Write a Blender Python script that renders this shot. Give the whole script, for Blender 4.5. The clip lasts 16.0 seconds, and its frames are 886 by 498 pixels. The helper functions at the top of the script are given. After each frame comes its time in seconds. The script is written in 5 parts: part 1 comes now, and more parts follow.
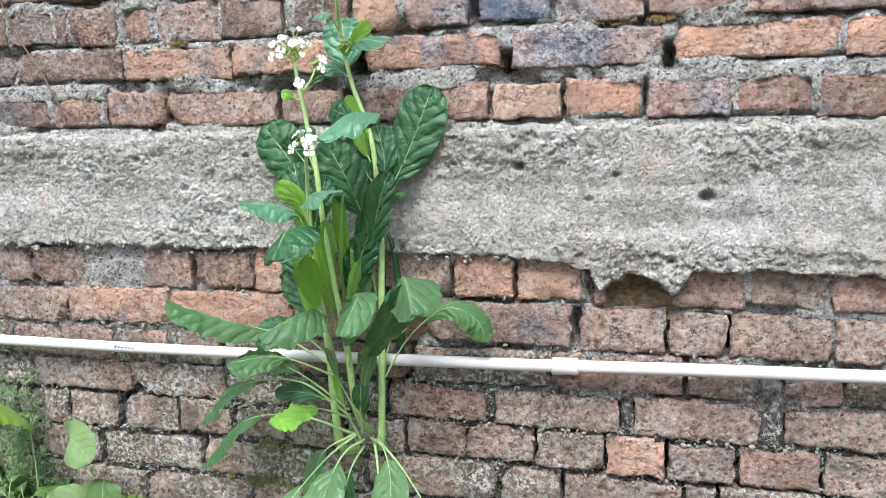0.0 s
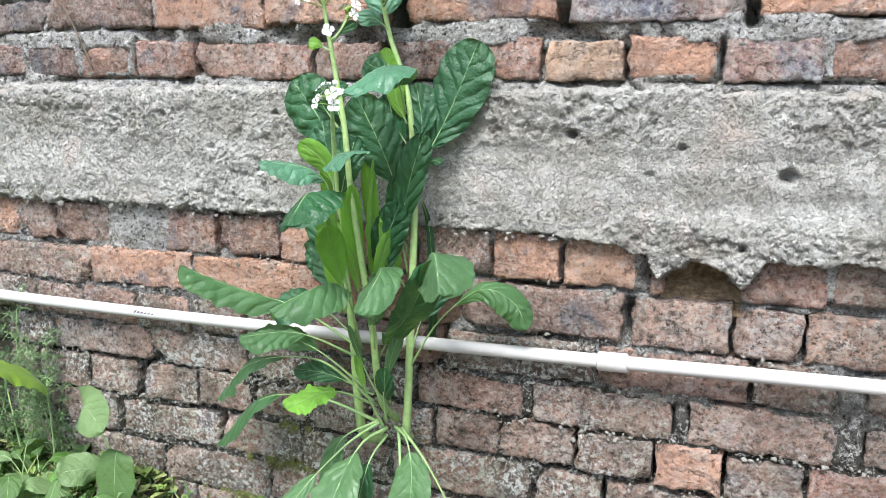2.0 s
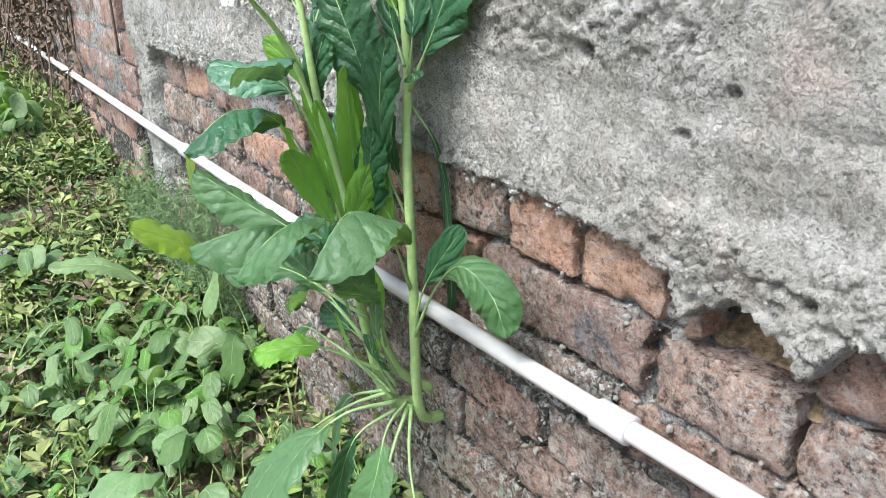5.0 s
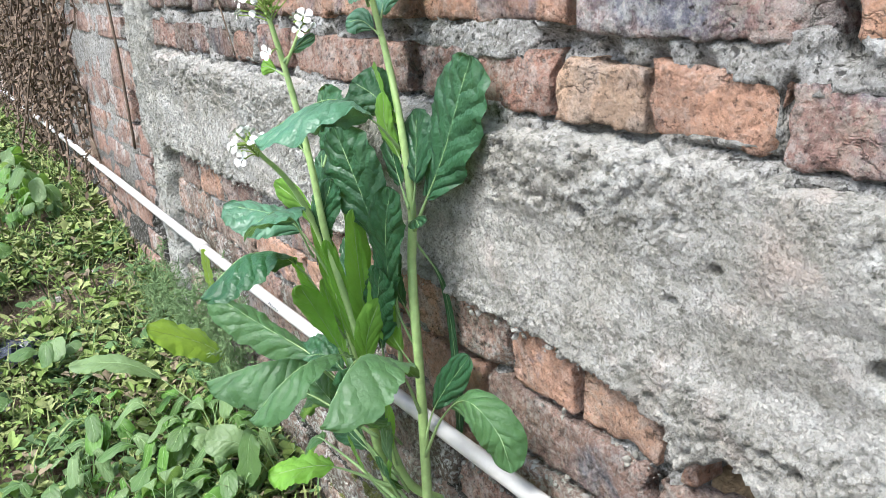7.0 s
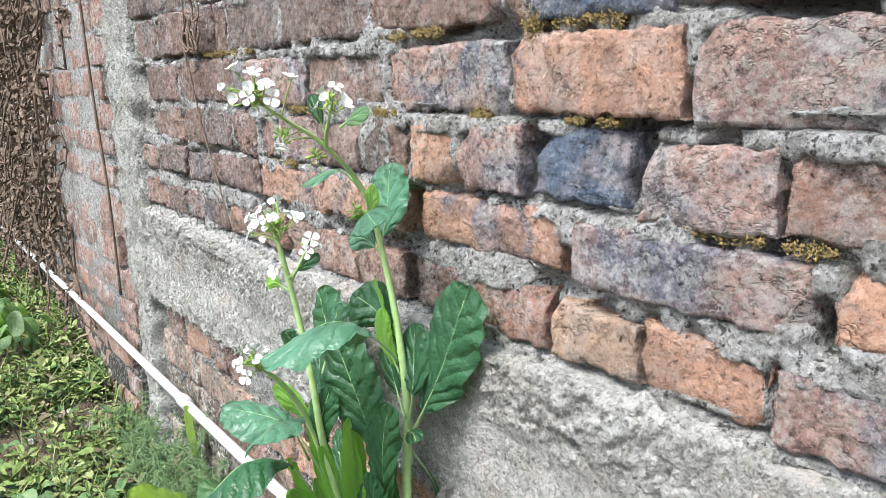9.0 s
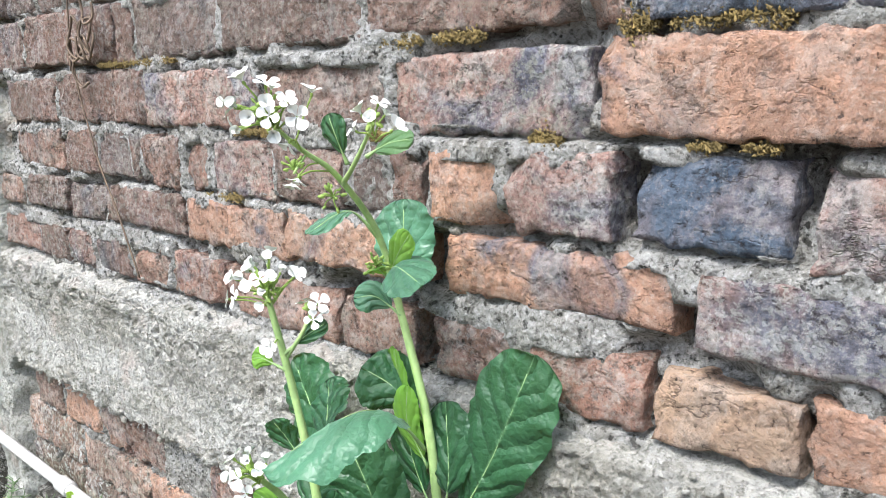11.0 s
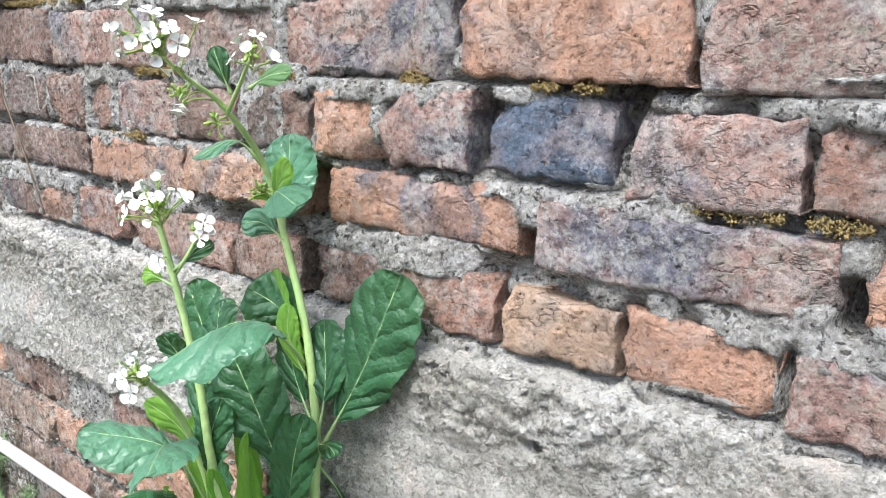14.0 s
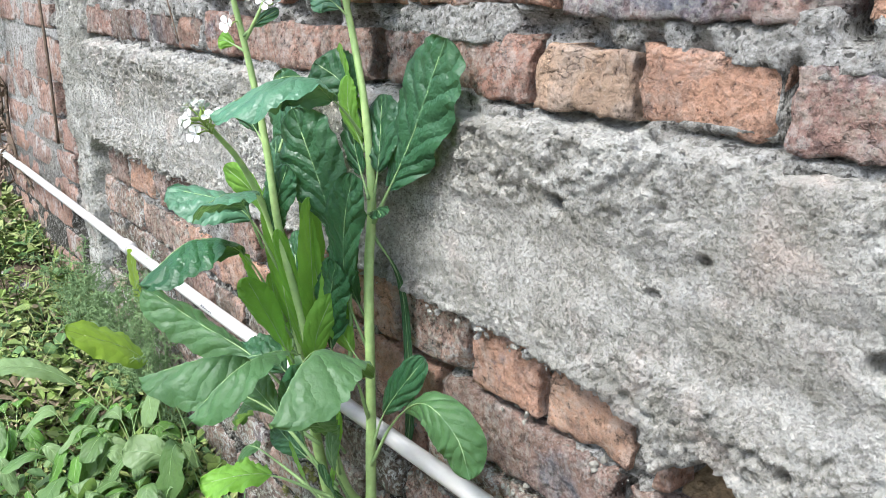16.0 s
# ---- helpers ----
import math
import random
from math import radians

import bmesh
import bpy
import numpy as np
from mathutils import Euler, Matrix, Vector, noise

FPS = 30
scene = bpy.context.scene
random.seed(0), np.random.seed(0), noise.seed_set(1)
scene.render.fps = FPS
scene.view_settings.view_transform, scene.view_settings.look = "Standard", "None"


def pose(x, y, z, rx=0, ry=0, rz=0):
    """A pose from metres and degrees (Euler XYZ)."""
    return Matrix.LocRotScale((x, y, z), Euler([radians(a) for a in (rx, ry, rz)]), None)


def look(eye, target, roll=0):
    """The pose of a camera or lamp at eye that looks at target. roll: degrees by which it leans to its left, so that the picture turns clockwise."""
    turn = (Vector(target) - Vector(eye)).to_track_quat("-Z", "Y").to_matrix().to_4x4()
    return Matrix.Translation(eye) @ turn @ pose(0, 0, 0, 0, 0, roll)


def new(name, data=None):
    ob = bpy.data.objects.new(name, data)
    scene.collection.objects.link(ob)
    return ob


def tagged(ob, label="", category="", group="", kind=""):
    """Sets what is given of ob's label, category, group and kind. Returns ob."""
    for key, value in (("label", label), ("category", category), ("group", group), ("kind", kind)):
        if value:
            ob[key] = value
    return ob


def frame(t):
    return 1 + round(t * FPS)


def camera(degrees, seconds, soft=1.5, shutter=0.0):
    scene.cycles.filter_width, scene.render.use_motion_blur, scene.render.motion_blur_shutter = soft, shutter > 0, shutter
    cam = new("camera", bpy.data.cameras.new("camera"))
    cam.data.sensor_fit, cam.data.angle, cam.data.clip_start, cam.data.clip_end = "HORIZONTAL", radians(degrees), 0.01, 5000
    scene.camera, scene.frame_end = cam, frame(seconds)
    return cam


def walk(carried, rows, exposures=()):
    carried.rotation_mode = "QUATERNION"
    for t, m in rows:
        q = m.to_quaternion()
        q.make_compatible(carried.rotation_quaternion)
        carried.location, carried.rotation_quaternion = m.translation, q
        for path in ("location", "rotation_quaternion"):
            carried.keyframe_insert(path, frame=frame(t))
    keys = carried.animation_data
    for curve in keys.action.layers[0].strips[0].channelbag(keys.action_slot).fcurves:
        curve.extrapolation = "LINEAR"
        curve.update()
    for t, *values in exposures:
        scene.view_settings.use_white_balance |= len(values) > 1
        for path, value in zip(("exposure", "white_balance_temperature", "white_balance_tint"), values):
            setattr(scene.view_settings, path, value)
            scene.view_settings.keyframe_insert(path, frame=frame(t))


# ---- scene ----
cam = camera(56.8, 16.0, 0.5)
PATH = [
    (0, (0.285, -1.252, 0.827), (-0.257, 0.643, 0.487), -1.4),
    (0.5, (0.271, -1.256, 0.79), (-0.272, 0.639, 0.452), 0.2),
    (1, (0.257, -1.274, 0.784), (-0.305, 0.617, 0.455), 1.1),
    (1.5, (0.255, -1.255, 0.79), (-0.373, 0.614, 0.454), 1.0),
    (2, (0.287, -1.12, 0.794), (-0.405, 0.717, 0.411), 0.6),
    (2.5, (0.357, -0.98, 0.816), (-0.532, 0.742, 0.32), -0.6),
    (3, (0.378, -0.86, 0.815), (-0.734, 0.698, 0.235), -1.8),
    (3.5, (0.421, -0.647, 0.832), (-0.877, 0.706, 0.134), 1.2),
    (4, (0.491, -0.565, 0.837), (-0.923, 0.653, 0.118), 1.6),
    (4.2, (0.535, -0.536, 0.837), (-0.949, 0.597, 0.12), 1.6),
    (6.3, (0.559, -0.455, 0.834), (-1.016, 0.504, 0.061), -2.4),
    (6.5, (0.559, -0.452, 0.852), (-1.022, 0.504, 0.088), -2.3),
    (7, (0.56, -0.469, 0.941), (-1.036, 0.541, 0.285), -3.0),
    (7.5, (0.576, -0.478, 0.987), (-1.048, 0.573, 0.481), -0.9),
    (8, (0.568, -0.474, 1.031), (-1.054, 0.602, 0.575), -1.6),
    (8.5, (0.558, -0.477, 1.058), (-1.051, 0.631, 0.631), -2.1),
    (9, (0.55, -0.488, 1.064), (-1.059, 0.624, 0.645), -1.6),
    (9.2, (0.545, -0.489, 1.068), (-1.064, 0.623, 0.647), -0.9),
    (11.3, (0.273, -0.523, 1.06), (-1.048, 0.936, 0.703), -1.0),
    (11.5, (0.267, -0.532, 1.058), (-1.037, 0.945, 0.714), -0.8),
    (12, (0.212, -0.502, 1.05), (-1.074, 0.985, 0.68), -0.9),
    (12.5, (0.171, -0.465, 1.064), (-1.024, 1.091, 0.676), -1.6),
    (13, (0.23, -0.495, 1.072), (-0.926, 1.074, 0.621), -2.6),
    (13.5, (0.274, -0.542, 1.066), (-0.873, 1.04, 0.639), 0.0),
    (14, (0.382, -0.533, 1.039), (-0.848, 0.98, 0.594), 1.2),
    (14.5, (0.489, -0.533, 1.012), (-0.926, 0.775, 0.476), -0.6),
    (15, (0.534, -0.531, 0.994), (-0.949, 0.69, 0.436), -1.2),
    (15.5, (0.545, -0.55, 0.96), (-0.957, 0.634, 0.375), 0.7),
    (16, (0.514, -0.487, 0.897), (-0.988, 0.692, 0.303), 1.1),
]
walk(cam, [(t, look(eye, target, roll)) for t, eye, target, roll in PATH], [(0.0, 1.43, 6000, 10), (3.0, 1.48, 6000, 10), (7.5, 1.51, 6030, 10), (11.5, 1.57, 6050, 10), (14.0, 1.56, 6050, 10), (16.0, 1.50, 6000, 10)])

# ---- world and light ----
world = bpy.data.worlds.new("sky")
scene.world = world
world.use_nodes = True
wn = world.node_tree.nodes
sky = wn.new("ShaderNodeTexSky")
sky.sky_type = "NISHITA"
sky.sun_disc = False
SUN_EL, SUN_AZ = 58.0, 178.0
sky.sun_elevation, sky.sun_rotation = radians(SUN_EL), radians(SUN_AZ)
sky.air_density, sky.dust_density, sky.ozone_density = 1.0, 4.0, 1.0
wn["Background"].inputs["Strength"].default_value = 0.135
world.node_tree.links.new(sky.outputs["Color"], wn["Background"].inputs["Color"])
sun = new("sun", bpy.data.lights.new("sun", "SUN"))
sun.data.energy, sun.data.angle, sun.data.color = 2.1, radians(22), (1.0, 0.98, 0.95)
sun_dir = Vector((math.sin(radians(SUN_AZ)) * math.cos(radians(SUN_EL)), math.cos(radians(SUN_AZ)) * math.cos(radians(SUN_EL)), math.sin(radians(SUN_EL))))
sun.rotation_mode = "QUATERNION"
sun.rotation_quaternion = sun_dir.to_track_quat("Z", "Y")
sun.location = sun_dir * 10

RND = random.Random(7)


# ---- material tools ----
class Mat:
    """A node material with short helpers."""

    def __init__(self, name, rough=0.8):
        self.m = bpy.data.materials.new(name)
        self.m.use_nodes = True
        self.t = self.m.node_tree
        self.b = self.t.nodes["Principled BSDF"]
        self.b.inputs["Roughness"].default_value = rough
        self.b.inputs["Specular IOR Level"].default_value = 0.35

    def node(self, kind, **inputs):
        n = self.t.nodes.new(kind)
        for key, value in inputs.items():
            self.put(n.inputs[key.replace("_", " ")], value)
        return n

    def put(self, socket, value):
        if isinstance(value, bpy.types.NodeSocket):
            self.t.links.new(value, socket)
        else:
            socket.default_value = value

    def coords(self, which="Object", shift=True):
        tc = self.node("ShaderNodeTexCoord")
        out = tc.outputs[which]
        if shift:
            info = self.node("ShaderNodeObjectInfo")
            mul = self.node("ShaderNodeMath")
            mul.operation = "MULTIPLY"
            self.put(mul.inputs[0], info.outputs["Random"])
            mul.inputs[1].default_value = 37.0
            add = self.node("ShaderNodeVectorMath")
            add.operation = "ADD"
            self.put(add.inputs[0], out)
            self.put(add.inputs[1], mul.outputs[0])
            out = add.outputs[0]
        return out

    def noise(self, at, scale, detail=6.0, rough=0.6, distortion=0.0):
        n = self.node("ShaderNodeTexNoise", Vector=at, Scale=scale, Detail=detail, Roughness=rough, Distortion=distortion)
        return n.outputs["Fac"]

    def voronoi(self, at, scale, feature="F1", out="Distance"):
        n = self.node("ShaderNodeTexVoronoi")
        n.feature = feature
        self.put(n.inputs["Vector"], at)
        n.inputs["Scale"].default_value = scale
        return n.outputs[out]

    def ramp(self, fac, *stops):
        n = self.node("ShaderNodeValToRGB", Fac=fac)
        e = n.color_ramp.elements
        while len(e) < len(stops):
            e.new(0.5)
        for el, (p, c) in zip(e, stops):
            el.position = p
            el.color = (*c, 1) if isinstance(c, tuple) else (c, c, c, 1)
        return n.outputs["Color"]

    def mix(self, fac, a, b, kind="MIX"):
        n = self.node("ShaderNodeMix")
        n.data_type, n.blend_type = "RGBA", kind
        self.put(n.inputs[0], fac)
        for s, v in ((n.inputs[6], a), (n.inputs[7], b)):
            self.put(s, (*v, 1) if isinstance(v, tuple) else v)
        return n.outputs[2]

    def math(self, kind, a, b=0.0):
        n = self.node("ShaderNodeMath")
        n.operation = kind
        self.put(n.inputs[0], a)
        self.put(n.inputs[1], b)
        return n.outputs[0]

    def colour(self, c):
        self.put(self.b.inputs["Base Color"], (*c, 1) if isinstance(c, tuple) else c)

    def bump(self, *layers):
        """Layers of (height, distance in metres)."""
        normal = None
        for h, d in layers:
            n = self.node("ShaderNodeBump", Height=h, Distance=d, Strength=1.0)
            if normal is not None:
                self.put(n.inputs["Normal"], normal)
            normal = n.outputs["Normal"]
        self.put(self.b.inputs["Normal"], normal)

    def random(self):
        return self.node("ShaderNodeObjectInfo").outputs["Random"]

    def island(self):
        return self.node("ShaderNodeNewGeometry").outputs["Random Per Island"]


def grains(k, at, scale, wobble):
    """Crumbs of a broken surface: high on each crumb, low between them."""
    push = k.node("ShaderNodeVectorMath")
    push.operation = "MULTIPLY_ADD"
    k.put(push.inputs[0], k.node("ShaderNodeTexNoise", Vector=at, Scale=scale * 0.8, Detail=4.0).outputs["Color"])
    push.inputs[1].default_value = (wobble, wobble, wobble)
    k.put(push.inputs[2], at)
    return k.math("SUBTRACT", 1.0, k.voronoi(push.outputs[0], scale))


def brick_material(name, pick, hues, soot=(0.52, 0.64, 0.85), lichen=0.0, bloom=0.6, grime=0.0, wear=0.7):
    """Fired clay: the hue varies from brick to brick, with blue-grey scorch, pale mortar bloom, pits, creases and grey lichen."""
    k = Mat(name, 0.92)
    k.b.inputs["Specular IOR Level"].default_value = 0.2
    at = k.coords("Object", True)
    one = k.random() if pick == "object" else k.island()
    c = k.ramp(one, *[(i / (len(hues) - 1), h) for i, h in enumerate(hues)])
    patch = k.noise(at, 13.0, 6.0, 0.62, 0.5)
    c = k.mix(k.ramp(patch, (0.45, 0.0), (0.6, 0.75)), c, k.mix(1.0, c, (1.38, 1.33, 1.28), "MULTIPLY"))
    warm = k.noise(at, 24.0, 7.0, 0.68, 0.3)
    c = k.mix(k.ramp(warm, (0.36, wear), (0.52, 0.0)), c, k.mix(0.6, c, (0.2, 0.12, 0.105)))
    scorch = k.noise(at, 8.0, 8.0, 0.62, 0.5)
    c = k.mix(k.ramp(scorch, (soot[0], 0.0), (soot[1], soot[2])), c, k.mix(k.ramp(warm, (0.4, 0.0), (0.62, 1.0)), (0.058, 0.1, 0.15), (0.155, 0.21, 0.28)))
    smear = k.noise(at, 17.0, 10.0, 0.74, 0.6)
    c = k.mix(k.ramp(smear, (0.5, 0.0), (0.6, bloom)), c, (0.53, 0.515, 0.48))
    long = k.node("ShaderNodeVectorMath")
    long.operation = "MULTIPLY"
    k.put(long.inputs[0], at)
    long.inputs[1].default_value = (0.6, 1.0, 1.2)
    crease = k.math("ABSOLUTE", k.math("SUBTRACT", k.noise(long.outputs[0], 22.0, 5.0, 0.6), 0.5))
    torn = k.ramp(k.noise(at, 13.0, 4.0), (0.48, 0.0), (0.6, 1.0))
    line = k.math("MULTIPLY", k.ramp(crease, (0.003, 1.0), (0.013, 0.0)), torn)
    # The shade inside the creases is painted into the colour.
    c = k.mix(k.math("MULTIPLY", line, 0.55), c, (0.05, 0.036, 0.03))
    coarse = k.noise(at, 85.0, 8.0, 0.72)
    rough = k.ramp(k.noise(at, 17.0, 4.0), (0.34, 0.4), (0.56, 1.0))
    c = k.mix(k.math("MULTIPLY", rough, k.ramp(coarse, (0.41, wear), (0.48, 0.0))), c, k.mix(0.9, c, (0.045, 0.034, 0.03)))
    c = k.mix(k.math("MULTIPLY", rough, k.ramp(coarse, (0.53, 0.0), (0.61, 0.8 * wear))), c, k.mix(0.62, c, (0.72, 0.64, 0.56)))
    fine = k.noise(at, 230.0, 5.0, 0.7)
    c = k.mix(k.ramp(fine, (0.36, 0.75 * wear), (0.46, 0.0)), c, k.mix(0.65, c, (0.06, 0.046, 0.042)))
    c = k.mix(k.ramp(fine, (0.58, 0.0), (0.67, 0.45)), c, k.mix(0.6, c, (0.7, 0.64, 0.58)))
    hole = k.ramp(k.noise(at, 170.0, 4.0, 0.66), (0.31, 1.0), (0.37, 0.0))
    # Pits get their inner shade as near-black colour, besides the bump.
    c = k.mix(k.math("MULTIPLY", hole, 0.7), c, (0.035, 0.028, 0.025))
    if grime:
        grime_pit_dark = k.noise(at, 9.0, 8.0, 0.68, 0.4)
        c = k.mix(k.ramp(grime_pit_dark, (0.4, 0.0), (0.56, grime)), c, (0.075, 0.072, 0.054))
    if lichen:
        where = k.noise(at, 10.0, 5.0, 0.6)
        crust = k.noise(at, 120.0, 8.0, 0.76)
        fac = k.math("MULTIPLY", k.ramp(crust, (0.49, 0.0), (0.55, 1.0)), k.ramp(where, (0.4, 0.2), (0.55, lichen)))
        c = k.mix(fac, c, k.mix(k.ramp(k.noise(at, 21.0, 3.0), (0.4, 0.0), (0.6, 1.0)), (0.6, 0.62, 0.58), (0.44, 0.45, 0.36)))
    k.colour(c)
    k.bump((k.noise(at, 42.0, 8.0, 0.7), 0.013), (coarse, 0.011), (grains(k, at, 150.0, 0.0018), 0.003), (fine, 0.004), (k.math("SUBTRACT", 1.0, line), 0.005), (k.math("SUBTRACT", 1.0, hole), 0.004))
    return k.m


def mortar_material():
    k = Mat("old_mortar", 0.95)
    k.b.inputs["Specular IOR Level"].default_value = 0.15
    at = k.coords("Object", False)
    high = k.node("ShaderNodeSeparateXYZ", Vector=at).outputs["Z"]
    big, mid, fine = k.noise(at, 7.0, 7.0, 0.65), k.noise(at, 45.0, 9.0, 0.72), k.noise(at, 210.0, 6.0, 0.7)
    c = k.ramp(mid, (0.34, (0.2, 0.195, 0.172)), (0.48, (0.365, 0.36, 0.33)), (0.64, (0.53, 0.53, 0.505)))
    c = k.mix(k.ramp(big, (0.5, 0.0), (0.66, 0.5)), c, (0.24, 0.215, 0.165))
    c = k.mix(k.ramp(fine, (0.38, 0.7), (0.47, 0.0)), c, (0.1, 0.096, 0.08))
    c = k.mix(k.ramp(fine, (0.55, 0.0), (0.64, 0.65)), c, (0.62, 0.625, 0.6))
    hole = k.ramp(k.noise(at, 110.0, 3.0, 0.6), (0.35, 1.0), (0.41, 0.0))
    # Shade in the mortar's pits is coloured in, on top of the bump.
    c = k.mix(k.math("MULTIPLY", hole, 0.8), c, (0.04, 0.038, 0.032))
    soil = k.math("MULTIPLY", k.ramp(k.math("ADD", high, k.math("MULTIPLY", big, 0.25)), (1.0, 0.0), (1.1, 0.85)), k.ramp(mid, (0.4, 1.0), (0.58, 0.35)))
    c = k.mix(soil, c, (0.17, 0.15, 0.105))
    low = k.ramp(k.math("ADD", high, k.math("MULTIPLY", big, 0.35)), (0.5, 1.0), (0.76, 0.0))
    # Low specks: black grit, and the dark of small pits painted in.
    grime_pit_dark = k.math("MULTIPLY", low, k.ramp(k.noise(at, 105.0, 9.0, 0.76, 0.5), (0.42, 0.0), (0.49, 0.95)))
    c = k.mix(grime_pit_dark, c, (0.034, 0.032, 0.024))
    k.colour(c)
    k.bump((mid, 0.01), (grains(k, at, 130.0, 0.0022), 0.004), (grains(k, at, 330.0, 0.0009), 0.002), (fine, 0.006), (k.math("SUBTRACT", 1.0, hole), 0.005))
    return k.m


def concrete_material(name, tint):
    k = Mat(name, 0.95)
    k.b.inputs["Specular IOR Level"].default_value = 0.15
    at = k.coords("Object", False)
    big, mid, fine = k.noise(at, 5.0, 6.0, 0.6), k.noise(at, 36.0, 9.0, 0.7), k.noise(at, 200.0, 7.0, 0.7)
    c = k.ramp(mid, (0.36, (0.34, 0.335, 0.295)), (0.5, (0.53, 0.53, 0.495)), (0.63, (0.635, 0.64, 0.605)))
    c = k.mix(k.ramp(big, (0.42, 0.0), (0.6, 0.6)), c, (0.37, 0.355, 0.305))
    c = k.mix(k.ramp(k.noise(at, 95.0, 6.0, 0.68), (0.37, 0.7), (0.45, 0.0)), c, (0.2, 0.196, 0.165))
    c = k.mix(k.ramp(fine, (0.37, 0.5), (0.44, 0.0)), c, (0.19, 0.186, 0.155))
    c = k.mix(k.ramp(fine, (0.56, 0.0), (0.66, 0.4)), c, (0.68, 0.69, 0.66))
    long = k.node("ShaderNodeVectorMath")
    long.operation = "MULTIPLY"
    k.put(long.inputs[0], at)
    long.inputs[1].default_value = (0.35, 1.0, 1.7)
    drag = k.noise(long.outputs[0], 13.0, 7.0, 0.6, 0.3)
    c = k.mix(k.ramp(drag, (0.5, 0.0), (0.66, 0.4)), c, (0.64, 0.64, 0.61))
    c = k.mix(k.ramp(drag, (0.34, 0.3), (0.45, 0.0)), c, (0.25, 0.245, 0.21))
    c = k.mix(1.0, c, tint, "MULTIPLY")
    blush = k.noise(at, 9.0, 5.0)
    c = k.mix(k.ramp(blush, (0.57, 0.0), (0.68, 0.55)), c, (0.5, 0.4, 0.335))
    split = k.ramp(k.math("ABSOLUTE", k.math("SUBTRACT", k.noise(at, 40.0, 6.0, 0.68), 0.5)), (0.0, 0.0), (0.025, 1.0))
    k.colour(c)
    k.bump((mid, 0.008), (split, 0.004), (grains(k, at, 110.0, 0.0028), 0.007), (grains(k, at, 300.0, 0.001), 0.0025), (fine, 0.006))
    return k.m


def pipe_material():
    k = Mat("white_pvc", 0.38)
    at = k.coords("Object", False)
    dirt = k.noise(at, 14.0, 7.0, 0.7)
    specks = k.noise(at, 160.0, 3.0)
    c = k.mix(k.ramp(dirt, (0.52, 0.0), (0.8, 0.5)), (0.47, 0.462, 0.44), (0.3, 0.275, 0.24))
    c = k.mix(k.ramp(specks, (0.68, 0.0), (0.74, 0.5)), c, (0.3, 0.27, 0.23))
    k.colour(c)
    return k.m


def plain(name, colour, rough=0.6, vary=0.35, scale=60.0, bump=0.001):
    """A surface with grain at two scales."""
    k = Mat(name, rough)
    at = k.coords("Object", True)
    n1, n2 = k.noise(at, scale, 5.0), k.noise(at, scale * 0.17, 3.0)
    dark = tuple(v * (1 - vary) for v in colour)
    lite = tuple(min(1.0, v * (1 + vary)) for v in colour)
    c = k.mix(k.ramp(n1, (0.3, 0.0), (0.7, 1.0)), dark, lite)
    c = k.mix(k.ramp(n2, (0.4, 0.0), (0.7, 0.5)), c, tuple(v * 0.8 for v in colour))
    k.colour(c)
    k.bump((n1, bump))
    return k.m


